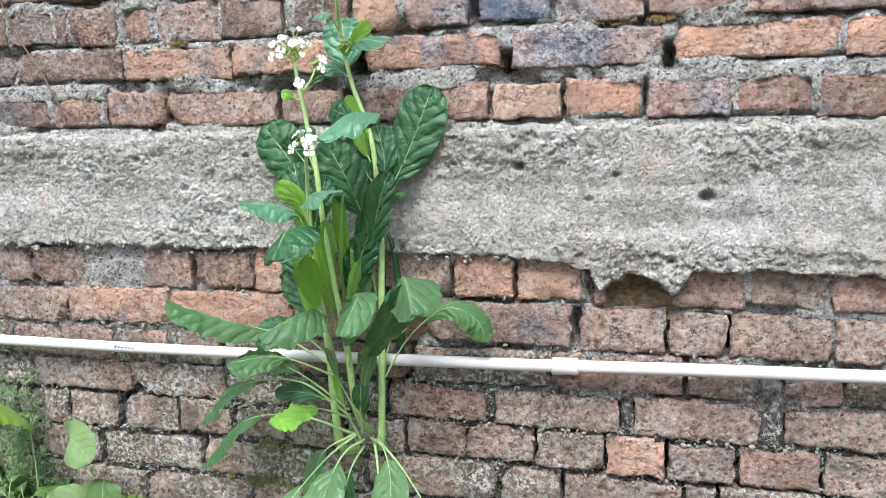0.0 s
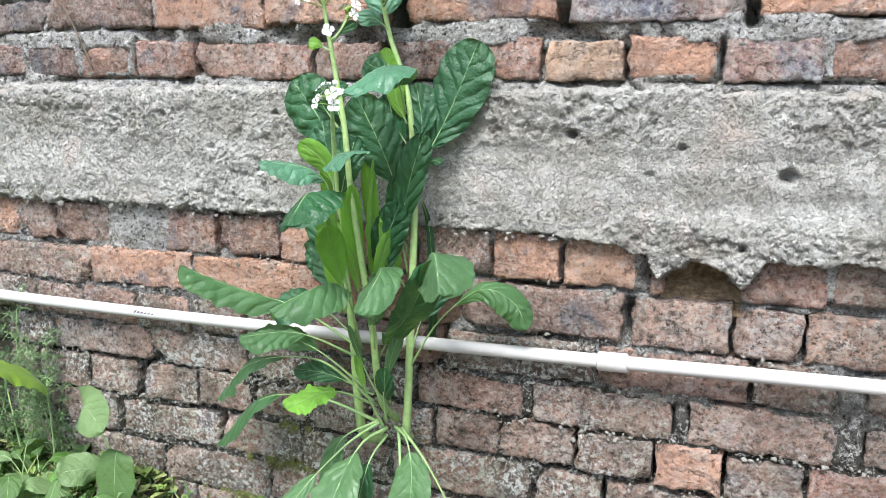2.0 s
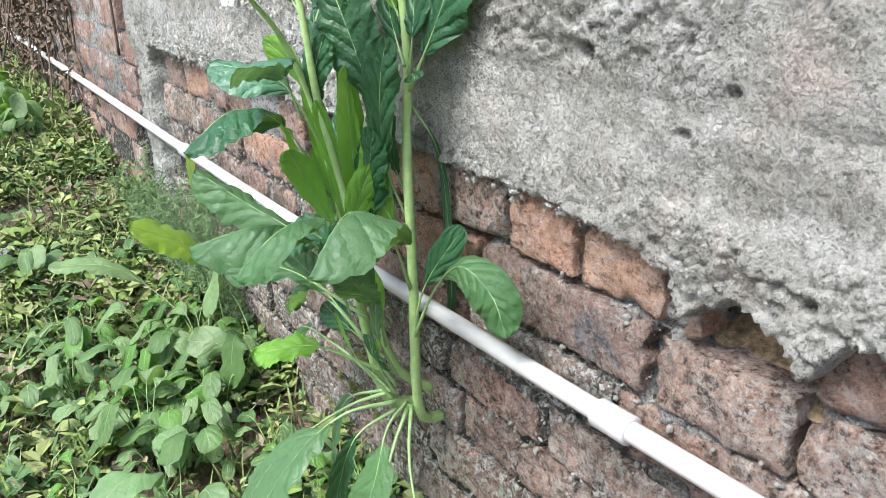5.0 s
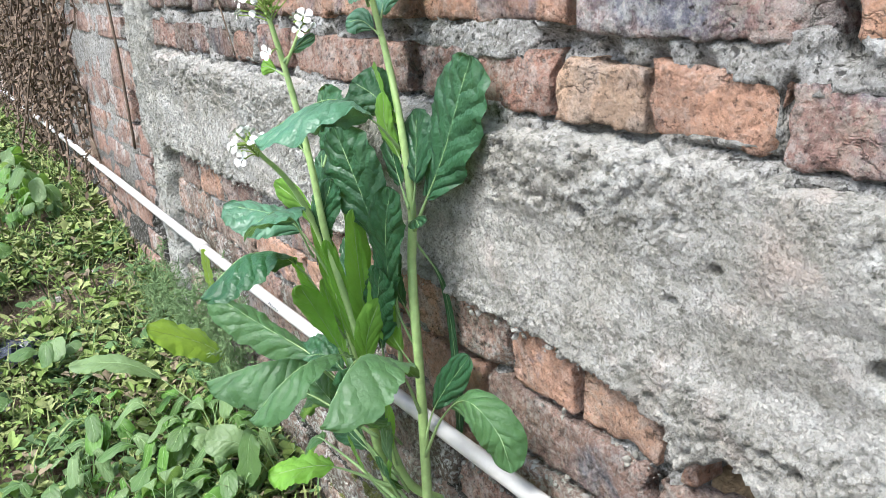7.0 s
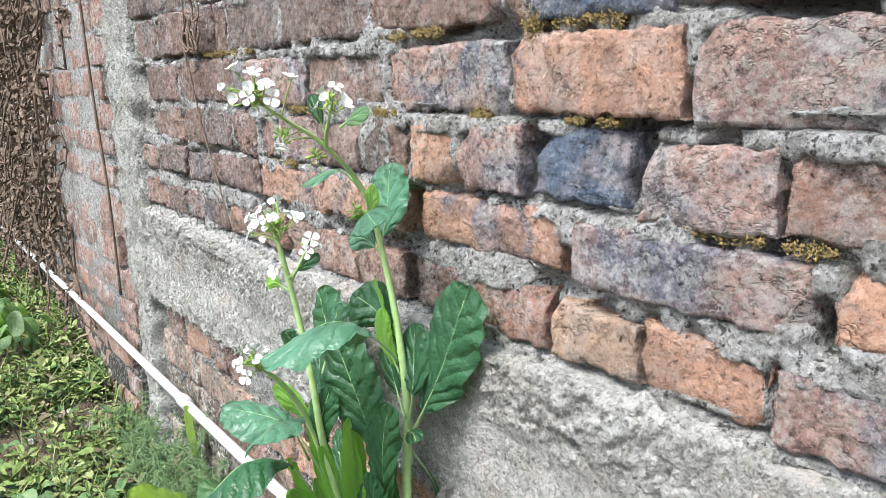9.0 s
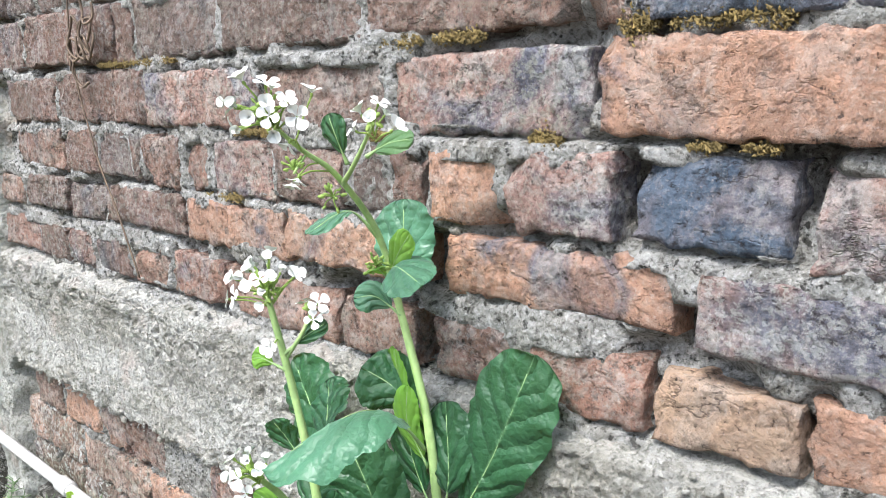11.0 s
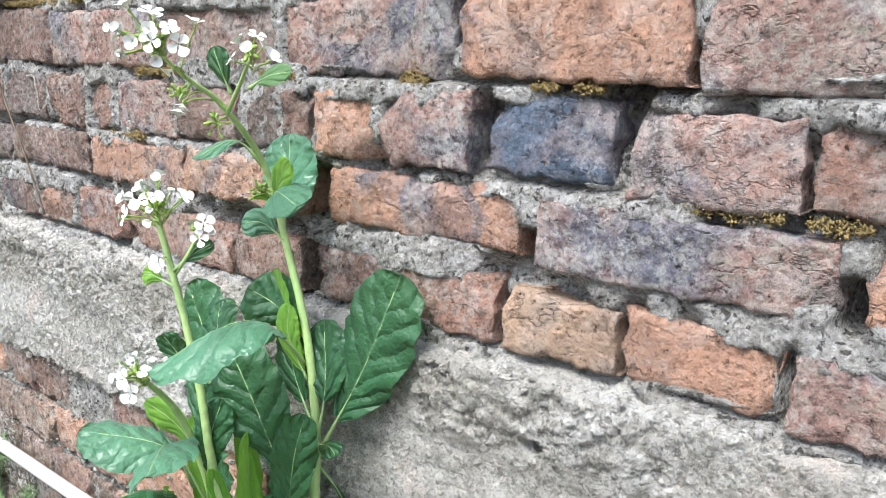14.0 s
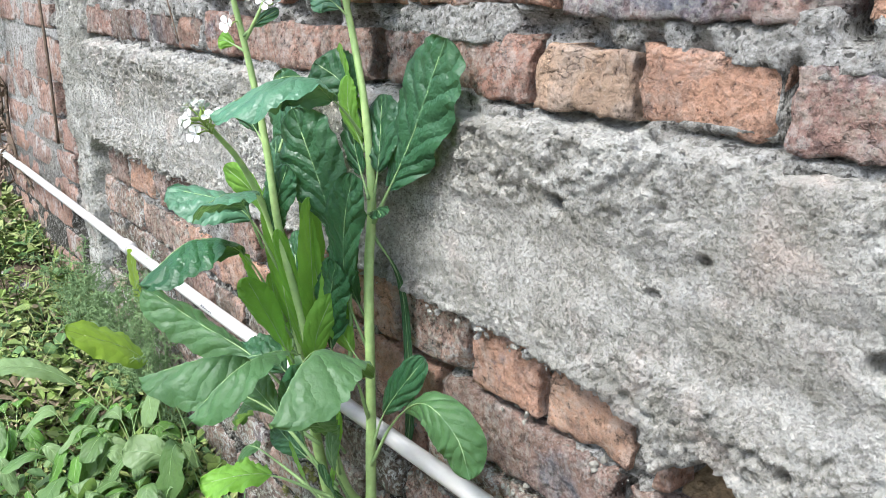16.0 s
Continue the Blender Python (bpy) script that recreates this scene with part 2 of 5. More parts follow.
def leaf_material(name, face, back, vein, gloss=0.5, quilt=0.0012, thin=0.35, bloom=0.05):
    """A broad leaf: fine paler veins running out from the midrib, puckered between them, a dusty wax bloom, light shining through."""
    k = Mat(name, gloss)
    uv = k.node("ShaderNodeUVMap").outputs["UV"]
    sep = k.node("ShaderNodeSeparateXYZ", Vector=uv)
    u, v = sep.outputs["X"], k.math("ABSOLUTE", sep.outputs["Y"])
    at = k.coords("Object", True)
    wob = k.math("MULTIPLY", k.math("SUBTRACT", k.noise(at, 26.0, 4.0), 0.5), 4.6)
    side = k.math("MULTIPLY", k.math("SIGN", sep.outputs["Y"]), 0.8)
    phase = k.math("ADD", k.math("SUBTRACT", k.math("MULTIPLY", u, 19.0), k.math("MULTIPLY", v, 5.5)), k.math("ADD", wob, side))
    wave = k.math("ABSOLUTE", k.math("SINE", phase))
    rib = k.math("MULTIPLY", k.ramp(wave, (0.0, 1.0), (0.09, 0.0)), k.ramp(v, (0.1, 1.0), (0.85, 0.0)))
    info = k.random()
    tone = k.noise(at, 16.0, 5.0)
    c = k.mix(k.ramp(tone, (0.3, 0.0), (0.72, 1.0)), face, tuple(x * 1.7 for x in face))
    c = k.mix(k.math("MULTIPLY", info, 0.55), c, back)
    c = k.mix(k.math("MULTIPLY", rib, 0.16), c, vein)
    c = k.mix(k.ramp(v, (0.012, 0.55), (0.045, 0.0)), c, vein)
    net = k.voronoi(at, 170.0, "DISTANCE_TO_EDGE")
    c = k.mix(k.ramp(net, (0.0, 0.07), (0.1, 0.0)), c, vein)
    c = k.mix(k.ramp(k.noise(at, 240.0, 3.0), (0.6, 0.0), (0.72, 0.25)), c, tuple(x * 2.0 for x in face))
    k.colour(c)
    k.b.inputs["Specular IOR Level"].default_value = 0.4
    k.put(k.b.inputs["Roughness"], k.ramp(k.noise(at, 40.0, 4.0), (0.35, gloss - 0.08), (0.65, gloss + 0.14)))
    k.b.inputs["Sheen Weight"].default_value = bloom
    k.b.inputs["Sheen Roughness"].default_value = 0.6
    k.b.inputs["Sheen Tint"].default_value = (0.75, 0.95, 0.9, 1)
    pucker = k.ramp(net, (0.0, 0.0), (0.35, 1.0))
    k.bump((k.ramp(wave, (0.0, 0.0), (0.9, 1.0)), quilt), (k.noise(at, 30.0, 3.0), 0.004), (pucker, quilt * 0.16), (k.noise(at, 110.0, 3.0), 0.0004))
    glow = k.node("ShaderNodeBsdfTranslucent")
    k.put(glow.inputs["Color"], k.mix(0.5, c, (0.3, 0.5, 0.06)))
    both = k.node("ShaderNodeMixShader")
    both.inputs[0].default_value = thin
    out = k.t.nodes["Material Output"]
    k.put(both.inputs[1], k.b.outputs[0])
    k.put(both.inputs[2], glow.outputs[0])
    k.put(out.inputs["Surface"], both.outputs[0])
    return k.m


RED = [(0.39, 0.225, 0.168), (0.32, 0.195, 0.152), (0.43, 0.26, 0.192), (0.31, 0.208, 0.17), (0.4, 0.245, 0.182)]
ORANGE = [(0.56, 0.335, 0.225), (0.5, 0.3, 0.208), (0.56, 0.36, 0.242)]
TAN = [(0.52, 0.375, 0.262), (0.51, 0.368, 0.262)]
PURPLE = [(0.375, 0.245, 0.205), (0.41, 0.262, 0.21), (0.35, 0.235, 0.2)]
DULL = [(0.385, 0.252, 0.192), (0.32, 0.225, 0.175), (0.43, 0.285, 0.215), (0.3, 0.222, 0.178), (0.37, 0.253, 0.195)]
DARK = [(0.21, 0.145, 0.12), (0.27, 0.165, 0.13), (0.175, 0.135, 0.12), (0.24, 0.16, 0.13)]
SLATE = [(0.22, 0.22, 0.245), (0.3, 0.245, 0.24), (0.18, 0.195, 0.23)]
M_BRICK = brick_material("weathered_brick", "object", RED, (0.57, 0.68, 0.7), 0.25, 0.45, 0.3)
M_BRICK_ORANGE = brick_material("orange_brick", "object", ORANGE, (0.58, 0.68, 0.85), 0.05, 0.35, 0.05, 0.5)
M_BRICK_TAN = brick_material("tan_brick", "object", TAN, (0.68, 0.8, 0.4), 0.0, 0.3, 0.0, 0.35)
M_BRICK_PURPLE = brick_material("purple_brown_brick", "object", PURPLE, (0.5, 0.62, 0.75), 0.45, 0.5)
M_BRICK_SLATE = brick_material("scorched_brick", "object", SLATE, (0.4, 0.52, 0.9), 0.0, 0.35, 0.0, 0.5)
M_BRICK_DARK = brick_material("dark_weathered_brick", "object", DARK, (0.55, 0.68, 0.6), 0.3, 0.2, 0.3, 0.5)
M_BRICK_LOW = brick_material("lichened_brick", "object", DULL, (0.58, 0.7, 0.7), 0.95, 0.35, 0.7, 0.9)
M_BRICK_DULL = brick_material("dull_brick", "object", DULL, (0.58, 0.7, 0.6), 0.45, 0.35, 0.35, 0.9)
M_BRICK_FAR = brick_material("far_brick", "island", RED, (0.6, 0.74, 0.5), 0.15, 0.8)
M_MORTAR = mortar_material()
M_CRUMB = plain("pale_crumb", (0.2, 0.195, 0.165), 0.95, 0.5, 90.0, 0.002)
M_CONCRETE = concrete_material("rough_concrete", (0.95, 0.94, 0.91))
M_COLUMN = concrete_material("column_concrete", (0.93, 0.93, 0.9))
M_PIPE = pipe_material()
M_LEAF = leaf_material("mustard_leaf", (0.013, 0.06, 0.02), (0.034, 0.108, 0.046), (0.14, 0.27, 0.12), 0.42, 0.0022, 0.26, 0.03)
# Waxy leaf tops: the pale sheen of the sky is put into the base colour.
M_LEAF_SHEEN = leaf_material("sky_sheen_leaf", (0.04, 0.115, 0.06), (0.075, 0.165, 0.1), (0.16, 0.3, 0.18), 0.4, 0.0016, 0.2, 0.1)
M_LEAF_PALE = leaf_material("pale_leaf", (0.05, 0.115, 0.035), (0.08, 0.155, 0.065), (0.2, 0.32, 0.17), 0.45, 0.0009, 0.3, 0.08)
M_LEAF_MID = leaf_material("mid_leaf", (0.042, 0.105, 0.036), (0.085, 0.16, 0.075), (0.19, 0.32, 0.16), 0.47, 0.0014, 0.42, 0.06)
M_LEAF_YELLOW = leaf_material("yellowing_leaf", (0.15, 0.24, 0.018), (0.22, 0.31, 0.03), (0.1, 0.12, 0.03), 0.5, 0.0006, 0.5, 0.1)
M_LEAF_LIME = leaf_material("lime_leaf", (0.14, 0.31, 0.032), (0.19, 0.38, 0.05), (0.22, 0.36, 0.12), 0.5, 0.0008, 0.5, 0.1)
M_STEM = plain("green_stem", (0.36, 0.51, 0.19), 0.5, 0.2, 90.0)
M_RIB = plain("pale_rib", (0.27, 0.4, 0.16), 0.5, 0.15, 90.0)
M_PETAL = plain("white_petal", (0.74, 0.76, 0.7), 0.6, 0.06, 90.0)
M_BUD = plain("green_bud", (0.25, 0.36, 0.08), 0.6, 0.3, 200.0)
M_SOIL = plain("damp_soil", (0.12, 0.09, 0.058), 0.95, 0.5, 60.0, 0.02)
M_GRASS = plain("meadow_green", (0.13, 0.19, 0.042), 0.7, 0.5, 40.0, 0.002)
M_DRY = plain("dry_vine", (0.13, 0.095, 0.066), 0.9, 0.6, 50.0, 0.002)


# ---- mesh tools ----
def link(name, mesh, material, parent=None, label="", category="", group="", kind=""):
    ob = new(name, mesh)
    if material is not None:
        mesh.materials.append(material)
    ob.parent = parent
    return tagged(ob, label, category, group, kind)


def mesh_from(name, verts, faces, smooth=True, uvs=None):
    me = bpy.data.meshes.new(name)
    me.from_pydata([tuple(v) for v in verts], [], faces)
    if smooth:
        me.polygons.foreach_set("use_smooth", [True] * len(me.polygons))
    if uvs is not None:
        layer = me.uv_layers.new(name="UVMap")
        loops = np.empty(len(me.loops), dtype=np.int32)
        me.loops.foreach_get("vertex_index", loops)
        layer.data.foreach_set("uv", np.asarray(uvs, dtype=np.float32)[loops].ravel())
    me.update()
    return me


def empty(name, at, label, category, group="", kind=""):
    ob = new(name)
    ob.location = at
    return tagged(ob, label, category, group, kind)


def spline(pts, n):
    """n points on a Catmull-Rom curve through pts."""
    p = [Vector(q) for q in pts]
    p = [p[0] * 2 - p[1], *p, p[-1] * 2 - p[-2]]
    out = []
    for i in range(n):
        s = i / (n - 1) * (len(p) - 3)
        k = min(int(s), len(p) - 4)
        f = s - k
        a, b, c, d = p[k:k + 4]
        out.append(0.5 * (2 * b + (c - a) * f + (2 * a - 5 * b + 4 * c - d) * f * f + (3 * b - a - 3 * c + d) * f ** 3))
    return out


def tube(pts, radii, sides=8, wobble=0.0, flat=1.0):
    """Vertices and faces of a closed tube along pts."""
    verts, faces = [], []
    n = len(pts)
    side = None
    for i, p in enumerate(pts):
        t = (pts[min(i + 1, n - 1)] - pts[max(i - 1, 0)]).normalized()
        if side is None:
            side = t.orthogonal().normalized()
        side = (side - t * side.dot(t)).normalized()
        up = t.cross(side)
        r = radii[i] if isinstance(radii, (list, tuple)) else radii
        for k in range(sides):
            a = 2 * math.pi * k / sides
            rr = r * (1 + wobble * noise.noise(p * 60 + Vector((k * 1.7, 0, 0))))
            verts.append(p + side * math.cos(a) * rr + up * math.sin(a) * rr * flat)
    for i in range(n - 1):
        for k in range(sides):
            a, b = i * sides + k, i * sides + (k + 1) % sides
            faces.append((a, b, b + sides, a + sides))
    faces.append(tuple(range(sides))[::-1])
    faces.append(tuple(range((n - 1) * sides, n * sides)))
    return verts, faces


def join(*shapes):
    verts, faces = [], []
    for v, f in shapes:
        base = len(verts)
        verts += list(v)
        faces += [tuple(i + base for i in q) for q in f]
    return verts, faces


def smoothstep(a, b, x):
    t = min(1.0, max(0.0, (x - a) / (b - a)))
    return t * t * (3 - 2 * t)


# ---- the ground ----
def ground_z(x, y):
    rise = 0.2 * smoothstep(-0.3, -2.8, x) + 0.06 * smoothstep(-2.6, -6.0, x)
    z = rise - 0.02 + 0.05 * smoothstep(-0.35, 0.0, y)
    return z + 0.018 * noise.noise((x * 2.1, y * 2.1, 0)) + 0.008 * noise.noise((x * 9, y * 9, 3))


def build_ground():
    xs = [-80, -40, -20, -12, -8] + [-6 + 0.07 * i for i in range(int(8.5 / 0.07))] + [3, 5, 9, 20, 40, 80]
    ys = [-80, -40, -20, -10, -6] + [-4 + 0.07 * i for i in range(int(4.3 / 0.07))] + [0.5, 1, 3, 8, 20, 40, 80]
    verts = [(x, y, ground_z(x, y)) for y in ys for x in xs]
    w = len(xs)
    faces = [(j * w + i, j * w + i + 1, (j + 1) * w + i + 1, (j + 1) * w + i) for j in range(len(ys) - 1) for i in range(w - 1)]
    link("ground", mesh_from("ground", verts, faces), M_SOIL, None, "brown soil under low weeds along the wall", "ground", "", "structure")


build_ground()

# ---- the brick wall ----
WALL_L, WALL_R, WALL_TOP = -5.0, 2.2, 1.98
wall = empty("wall_north", (0, 0, 0), "old weathered red brick wall with crumbling mortar and a concrete band", "wall", "", "structure")


# Open joints and holes: centre, half width, half height, depth.
PITS = [(-0.213, 0.908, 0.02, 0.027, 0.08), (0.034, 0.893, 0.011, 0.015, 0.06), (-0.017, 0.98, 0.009, 0.032, 0.07), (0.272, 0.893, 0.009, 0.018, 0.06), (0.232, 0.54, 0.05, 0.034, 0.13),
        (0.119, 0.826, 0.004, 0.02, 0.03), (0.239, 0.83, 0.004, 0.027, 0.04), (0.006, 0.826, 0.004, 0.02, 0.03), (-0.351, 0.838, 0.008, 0.028, 0.05), (-0.225, 0.832, 0.014, 0.024, 0.05), (-0.683, 0.838, 0.006, 0.026, 0.04),
        (-0.564, 0.838, 0.006, 0.024, 0.04), (-0.43, 0.91, 0.005, 0.024, 0.03), (0.11, 0.978, 0.008, 0.03, 0.03), (-0.218, 0.985, 0.004, 0.025, 0.03)]
PITS += [(0.143, 0.48, 0.009, 0.03, 0.05), (0.366, 0.475, 0.008, 0.025, 0.05), (-0.72, 0.27, 0.012, 0.03, 0.05), (0.075, 0.278, 0.007, 0.03, 0.04), (0.187, 0.28, 0.007, 0.03, 0.04), (0.282, 0.28, 0.008, 0.03, 0.04),
         (0.112, 0.2, 0.008, 0.03, 0.04), (-0.535, 0.56, 0.007, 0.03, 0.04), (-0.415, 0.56, 0.005, 0.03, 0.03), (0.046, 0.55, 0.004, 0.03, 0.03), (-0.058, 0.55, 0.004, 0.025, 0.03), (0.1, 0.4, 0.006, 0.02, 0.03),
         (0.306, 0.4, 0.007, 0.025, 0.04), (0.53, 0.41, 0.008, 0.025, 0.04), (-0.585, 0.285, 0.008, 0.03, 0.03)]


def cuts(length, cell, rim):
    """Places of the grid lines across a face, with one close to either edge."""
    n = max(2, round((length - 2 * rim) / cell))
    return [0.0, rim] + [rim + (length - 2 * rim) * i / n for i in range(1, n)] + [length - rim, length]


def brick_shape(x0, x1, z0, z1, seed, cells=0.0078, proud=0.0):
    """A worn brick in the wall: uneven face, chipped edges."""
    r = random.Random(seed)
    us, vs = cuts(x1 - x0, cells, 0.0035), cuts(z1 - z0, cells, 0.0035)
    nx, nz = len(us) - 1, len(vs) - 1
    off = Vector((r.uniform(-50, 50), r.uniform(-50, 50), r.uniform(-50, 50)))
    tilt_x, tilt_z = r.uniform(-0.03, 0.03), r.uniform(-0.05, 0.05)
    skew = r.uniform(-0.02, 0.02)
    cx, cz = (x0 + x1) / 2, (z0 + z1) / 2
    verts, faces = [], []
    front = proud + r.uniform(-0.004, 0.003)
    chips = [(r.choice((0, 1)), r.choice((0, 1)), r.uniform(0.01, 0.03)) for _ in range(r.choice((0, 1, 1, 2)))]
    for j in range(nz + 1):
        for i in range(nx + 1):
            x, z = x0 + us[i], z0 + vs[j]
            rim = i in (0, nx) or j in (0, nz)
            inner = not rim and (i in (1, nx - 1) or j in (1, nz - 1))
            q = Vector((x * 26, z * 26, 0)) + off
            q2 = Vector((x * 75, z * 75, 4)) + off
            y = front + (x - cx) * tilt_x + (z - cz) * tilt_z + 0.0034 * noise.noise(q) + 0.0026 * noise.noise(q2) + 0.0018 * noise.noise(q2 * 2.3) - 0.006 * max(0.0, noise.noise(q2 * 0.5) - 0.35)
            if rim or inner:
                worn = max(0.0, noise.noise(q2 * 0.6 + Vector((3, 3, 3))))
                y += (0.0018 + 0.009 * worn) if rim else 0.0035 * worn
                x += 0.005 * noise.noise(q2 * 0.8 + Vector((9, 0, 0))) + 0.0026 * noise.noise(q2 * 2.1 + Vector((5, 0, 0)))
                z += 0.005 * noise.noise(q2 * 0.8 + Vector((0, 9, 0))) + 0.0026 * noise.noise(q2 * 2.1 + Vector((0, 5, 0)))
            for a, b, s in chips:
                d = math.hypot(x - (x1 if a else x0), z - (z1 if b else z0))
                y += 0.02 * max(0.0, 1 - d / s)
            z += (x - cx) * skew
            verts.append((x, y, z))
    w = nx + 1
    for j in range(nz):
        for i in range(nx):
            faces.append((j * w + i, j * w + i + 1, (j + 1) * w + i + 1, (j + 1) * w + i))
    ring = [i for i in range(w)] + [j * w + nx for j in range(1, nz + 1)] + [nz * w + i for i in range(nx - 1, -1, -1)] + [j * w for j in range(nz - 1, 0, -1)]
    b = len(verts)
    for k in ring:
        x, y, z = verts[k]
        verts.append((x, 0.035, z))
    m = len(ring)
    for k in range(m):
        faces.append((ring[(k + 1) % m], ring[k], b + k, b + (k + 1) % m))
    return verts, faces


def brick_mesh(shape):
    """A brick with a crisp arris between its worn face and its sides."""
    me = mesh_from("brick", *shape)
    deep = 0.034
    me.polygons.foreach_set("use_smooth", [all(me.vertices[v].co.y < deep for v in p.vertices) for p in me.polygons])
    return me


# Courses from the bottom up: the lower and upper edge, and the joints that can be told apart.
COURSES = [(-0.125, -0.055, [])]
COURSES.append((-0.05, 0.02, [-0.9, -0.72, -0.5, -0.27, -0.05, 0.18, 0.42, 0.65]))
COURSES.append((0.025, 0.092, [-0.95, -0.83, -0.71, -0.6, -0.48, -0.36, -0.24, -0.12, 0.0, 0.12, 0.24, 0.35, 0.47, 0.58]))
COURSES.append((0.097, 0.163, [-0.9, -0.67, -0.45, -0.33, -0.1, 0.13, 0.36, 0.59]))
COURSES.append((0.172, 0.236, [-0.9, -0.765, -0.545, -0.384, -0.22, 0.012, 0.118, 0.307, 0.36, 0.51]))
COURSES.append((0.245, 0.305, [-0.95, -0.831, -0.715, -0.588, -0.48, -0.37, -0.26, -0.15, -0.04, 0.075, 0.187, 0.282, 0.387, 0.507, 0.62]))
COURSES.append((0.314, 0.372, [-0.908, -0.684, -0.486, -0.36, -0.18, 0.0, 0.22, 0.435, 0.66]))
COURSES.append((0.38, 0.438, [-0.943, -0.832, -0.714, -0.599, -0.49, -0.36, -0.13, 0.1, 0.306, 0.43, 0.53, 0.65]))
COURSES.append((0.448, 0.513, [-1.29, -1.05, -0.81, -0.588, -0.345, -0.11, 0.14, 0.277, 0.366, 0.511, 0.6]))
COURSES.append((0.523, 0.59, [-1.23, -1.12, -0.97, -0.882, -0.763, -0.639, -0.534, -0.416, -0.3, -0.175, -0.058, 0.045, 0.15, 0.284, 0.392, 0.502, 0.62]))
COURSES += [(0.60, 0.68, None), (0.68, 0.79, None)]
COURSES.append((0.808, 0.862, [-1.13, -1.02, -0.92, -0.802, -0.683, -0.564, -0.351, -0.225, -0.111, 0.007, 0.12, 0.239, 0.36, 0.47]))
COURSES.append((0.887, 0.937, [-1.18, -1.0, -0.87, -0.641, -0.432, -0.212, 0.034, 0.272, 0.5]))
COURSES.append((0.95, 1.012, [-1.2, -1.005, -0.88, -0.78, -0.749, -0.644, -0.575, -0.449, -0.326, -0.262, -0.216, -0.131, -0.015, 0.11, 0.24, 0.37]))
COURSES.append((1.027, 1.094, [-1.2, -1.01, -0.72, -0.474, -0.262, -0.043, 0.16, 0.39]))
COURSES.append((1.108, 1.182, [-1.27, -1.12, -0.8, -0.74, -0.537, -0.292, -0.055, -0.012, 0.15, 0.36]))
COURSES += [(1.19 + 0.0795 * i, 1.262 + 0.0795 * i, []) for i in range(10)]
COLUMN_L, COLUMN_R = -1.49, -1.28


def course_joints(n, known):
    """The known joints, continued to both ends by headers and stretchers in turn."""
    r = random.Random(100 + n)
    step = 0.122 if n % 2 else 0.235
    js = list(known) if known else [-1.0 + r.uniform(-0.1, 0.1)]
    while js[-1] < WALL_R:
        js.append(js[-1] + step * r.uniform(0.92, 1.08))
    while js[0] > WALL_L:
        js.insert(0, js[0] - step * r.uniform(0.92, 1.08))
    return js


# Bricks that stand out: the course, the joint to their left, and the clay.
CLAY = {(12, -0.802): "red", (12, -0.683): "red", (12, -0.564): "red", (12, -0.351): "red", (12, -0.225): "red", (12, -0.111): "red", (12, 0.007): "tan", (12, 0.12): "orange", (12, 0.239): "purple", (12, 0.36): "red",
        (13, -0.87): "dark", (13, -1.0): "dark", (14, -0.88): "dark", (14, -0.78): "dark", (13, -0.641): "orange", (13, -0.432): "orange", (13, -0.212): "orange", (13, 0.034): "purple", (13, 0.272): "orange",
        (14, -0.749): "red", (14, -0.644): "red", (14, -0.575): "purple", (14, -0.449): "red", (14, -0.326): "dark", (14, -0.262): "dark", (14, -0.216): "orange", (14, -0.131): "purple", (14, -0.015): "slate", (14, 0.11): "purple",
        (15, -1.01): "dark", (15, -0.72): "purple", (15, -0.474): "red", (15, -0.262): "purple", (15, -0.043): "orange", (15, 0.16): "purple",
        (16, -0.74): "dark", (16, -0.8): "dark", (16, -1.12): "dark", (16, -0.537): "dark", (16, -0.292): "red", (16, -0.055): "red", (16, -0.012): "slate", (16, 0.15): "purple"}
CLAY.update({(9, -0.882): "red", (9, -0.639): "red", (9, -0.534): "red", (9, -0.175): "dull", (9, -0.058): "orange", (9, 0.045): "orange", (9, 0.284): "red", (9, 0.392): "dull", (9, -0.97): "red",
             (8, -0.588): "orange", (8, -0.345): "orange", (8, -0.81): "orange", (8, -0.11): "red", (8, 0.14): "dull", (8, 0.277): "dull", (8, 0.366): "dull", (8, 0.511): "dull", (8, -1.05): "dull",
             (7, 0.43): "dull", (6, 0.22): "dull", (6, 0.0): "dull", (6, 0.435): "dull", (6, -0.908): "dull", (5, -0.04): "dull", (5, -0.15): "dull", (5, 0.187): "orange", (5, 0.282): "dull", (7, -0.832): "red", (7, -0.943): "dull", (4, 0.118): "dull", (9, -0.416): "orange", (9, -0.3): "orange", (7, -0.36): "red", (6, -0.18): "red", (7, 0.1): "red", (5, 0.387): "red"})


# Joints that stand wide open: the course, the joint, and half its width.
GAPS = {(13, -0.212): 0.019, (13, 0.034): 0.011, (14, -0.015): 0.009, (13, 0.272): 0.009, (12, -0.225): 0.012, (14, 0.11): 0.009, (12, -0.351): 0.008, (8, 0.14): 0.008, (5, -0.715): 0.011, (6, 0.0): 0.009, (6, 0.22): 0.012, (6, 0.435): 0.018, (7, 0.43): 0.02, (14, -0.326): 0.012}


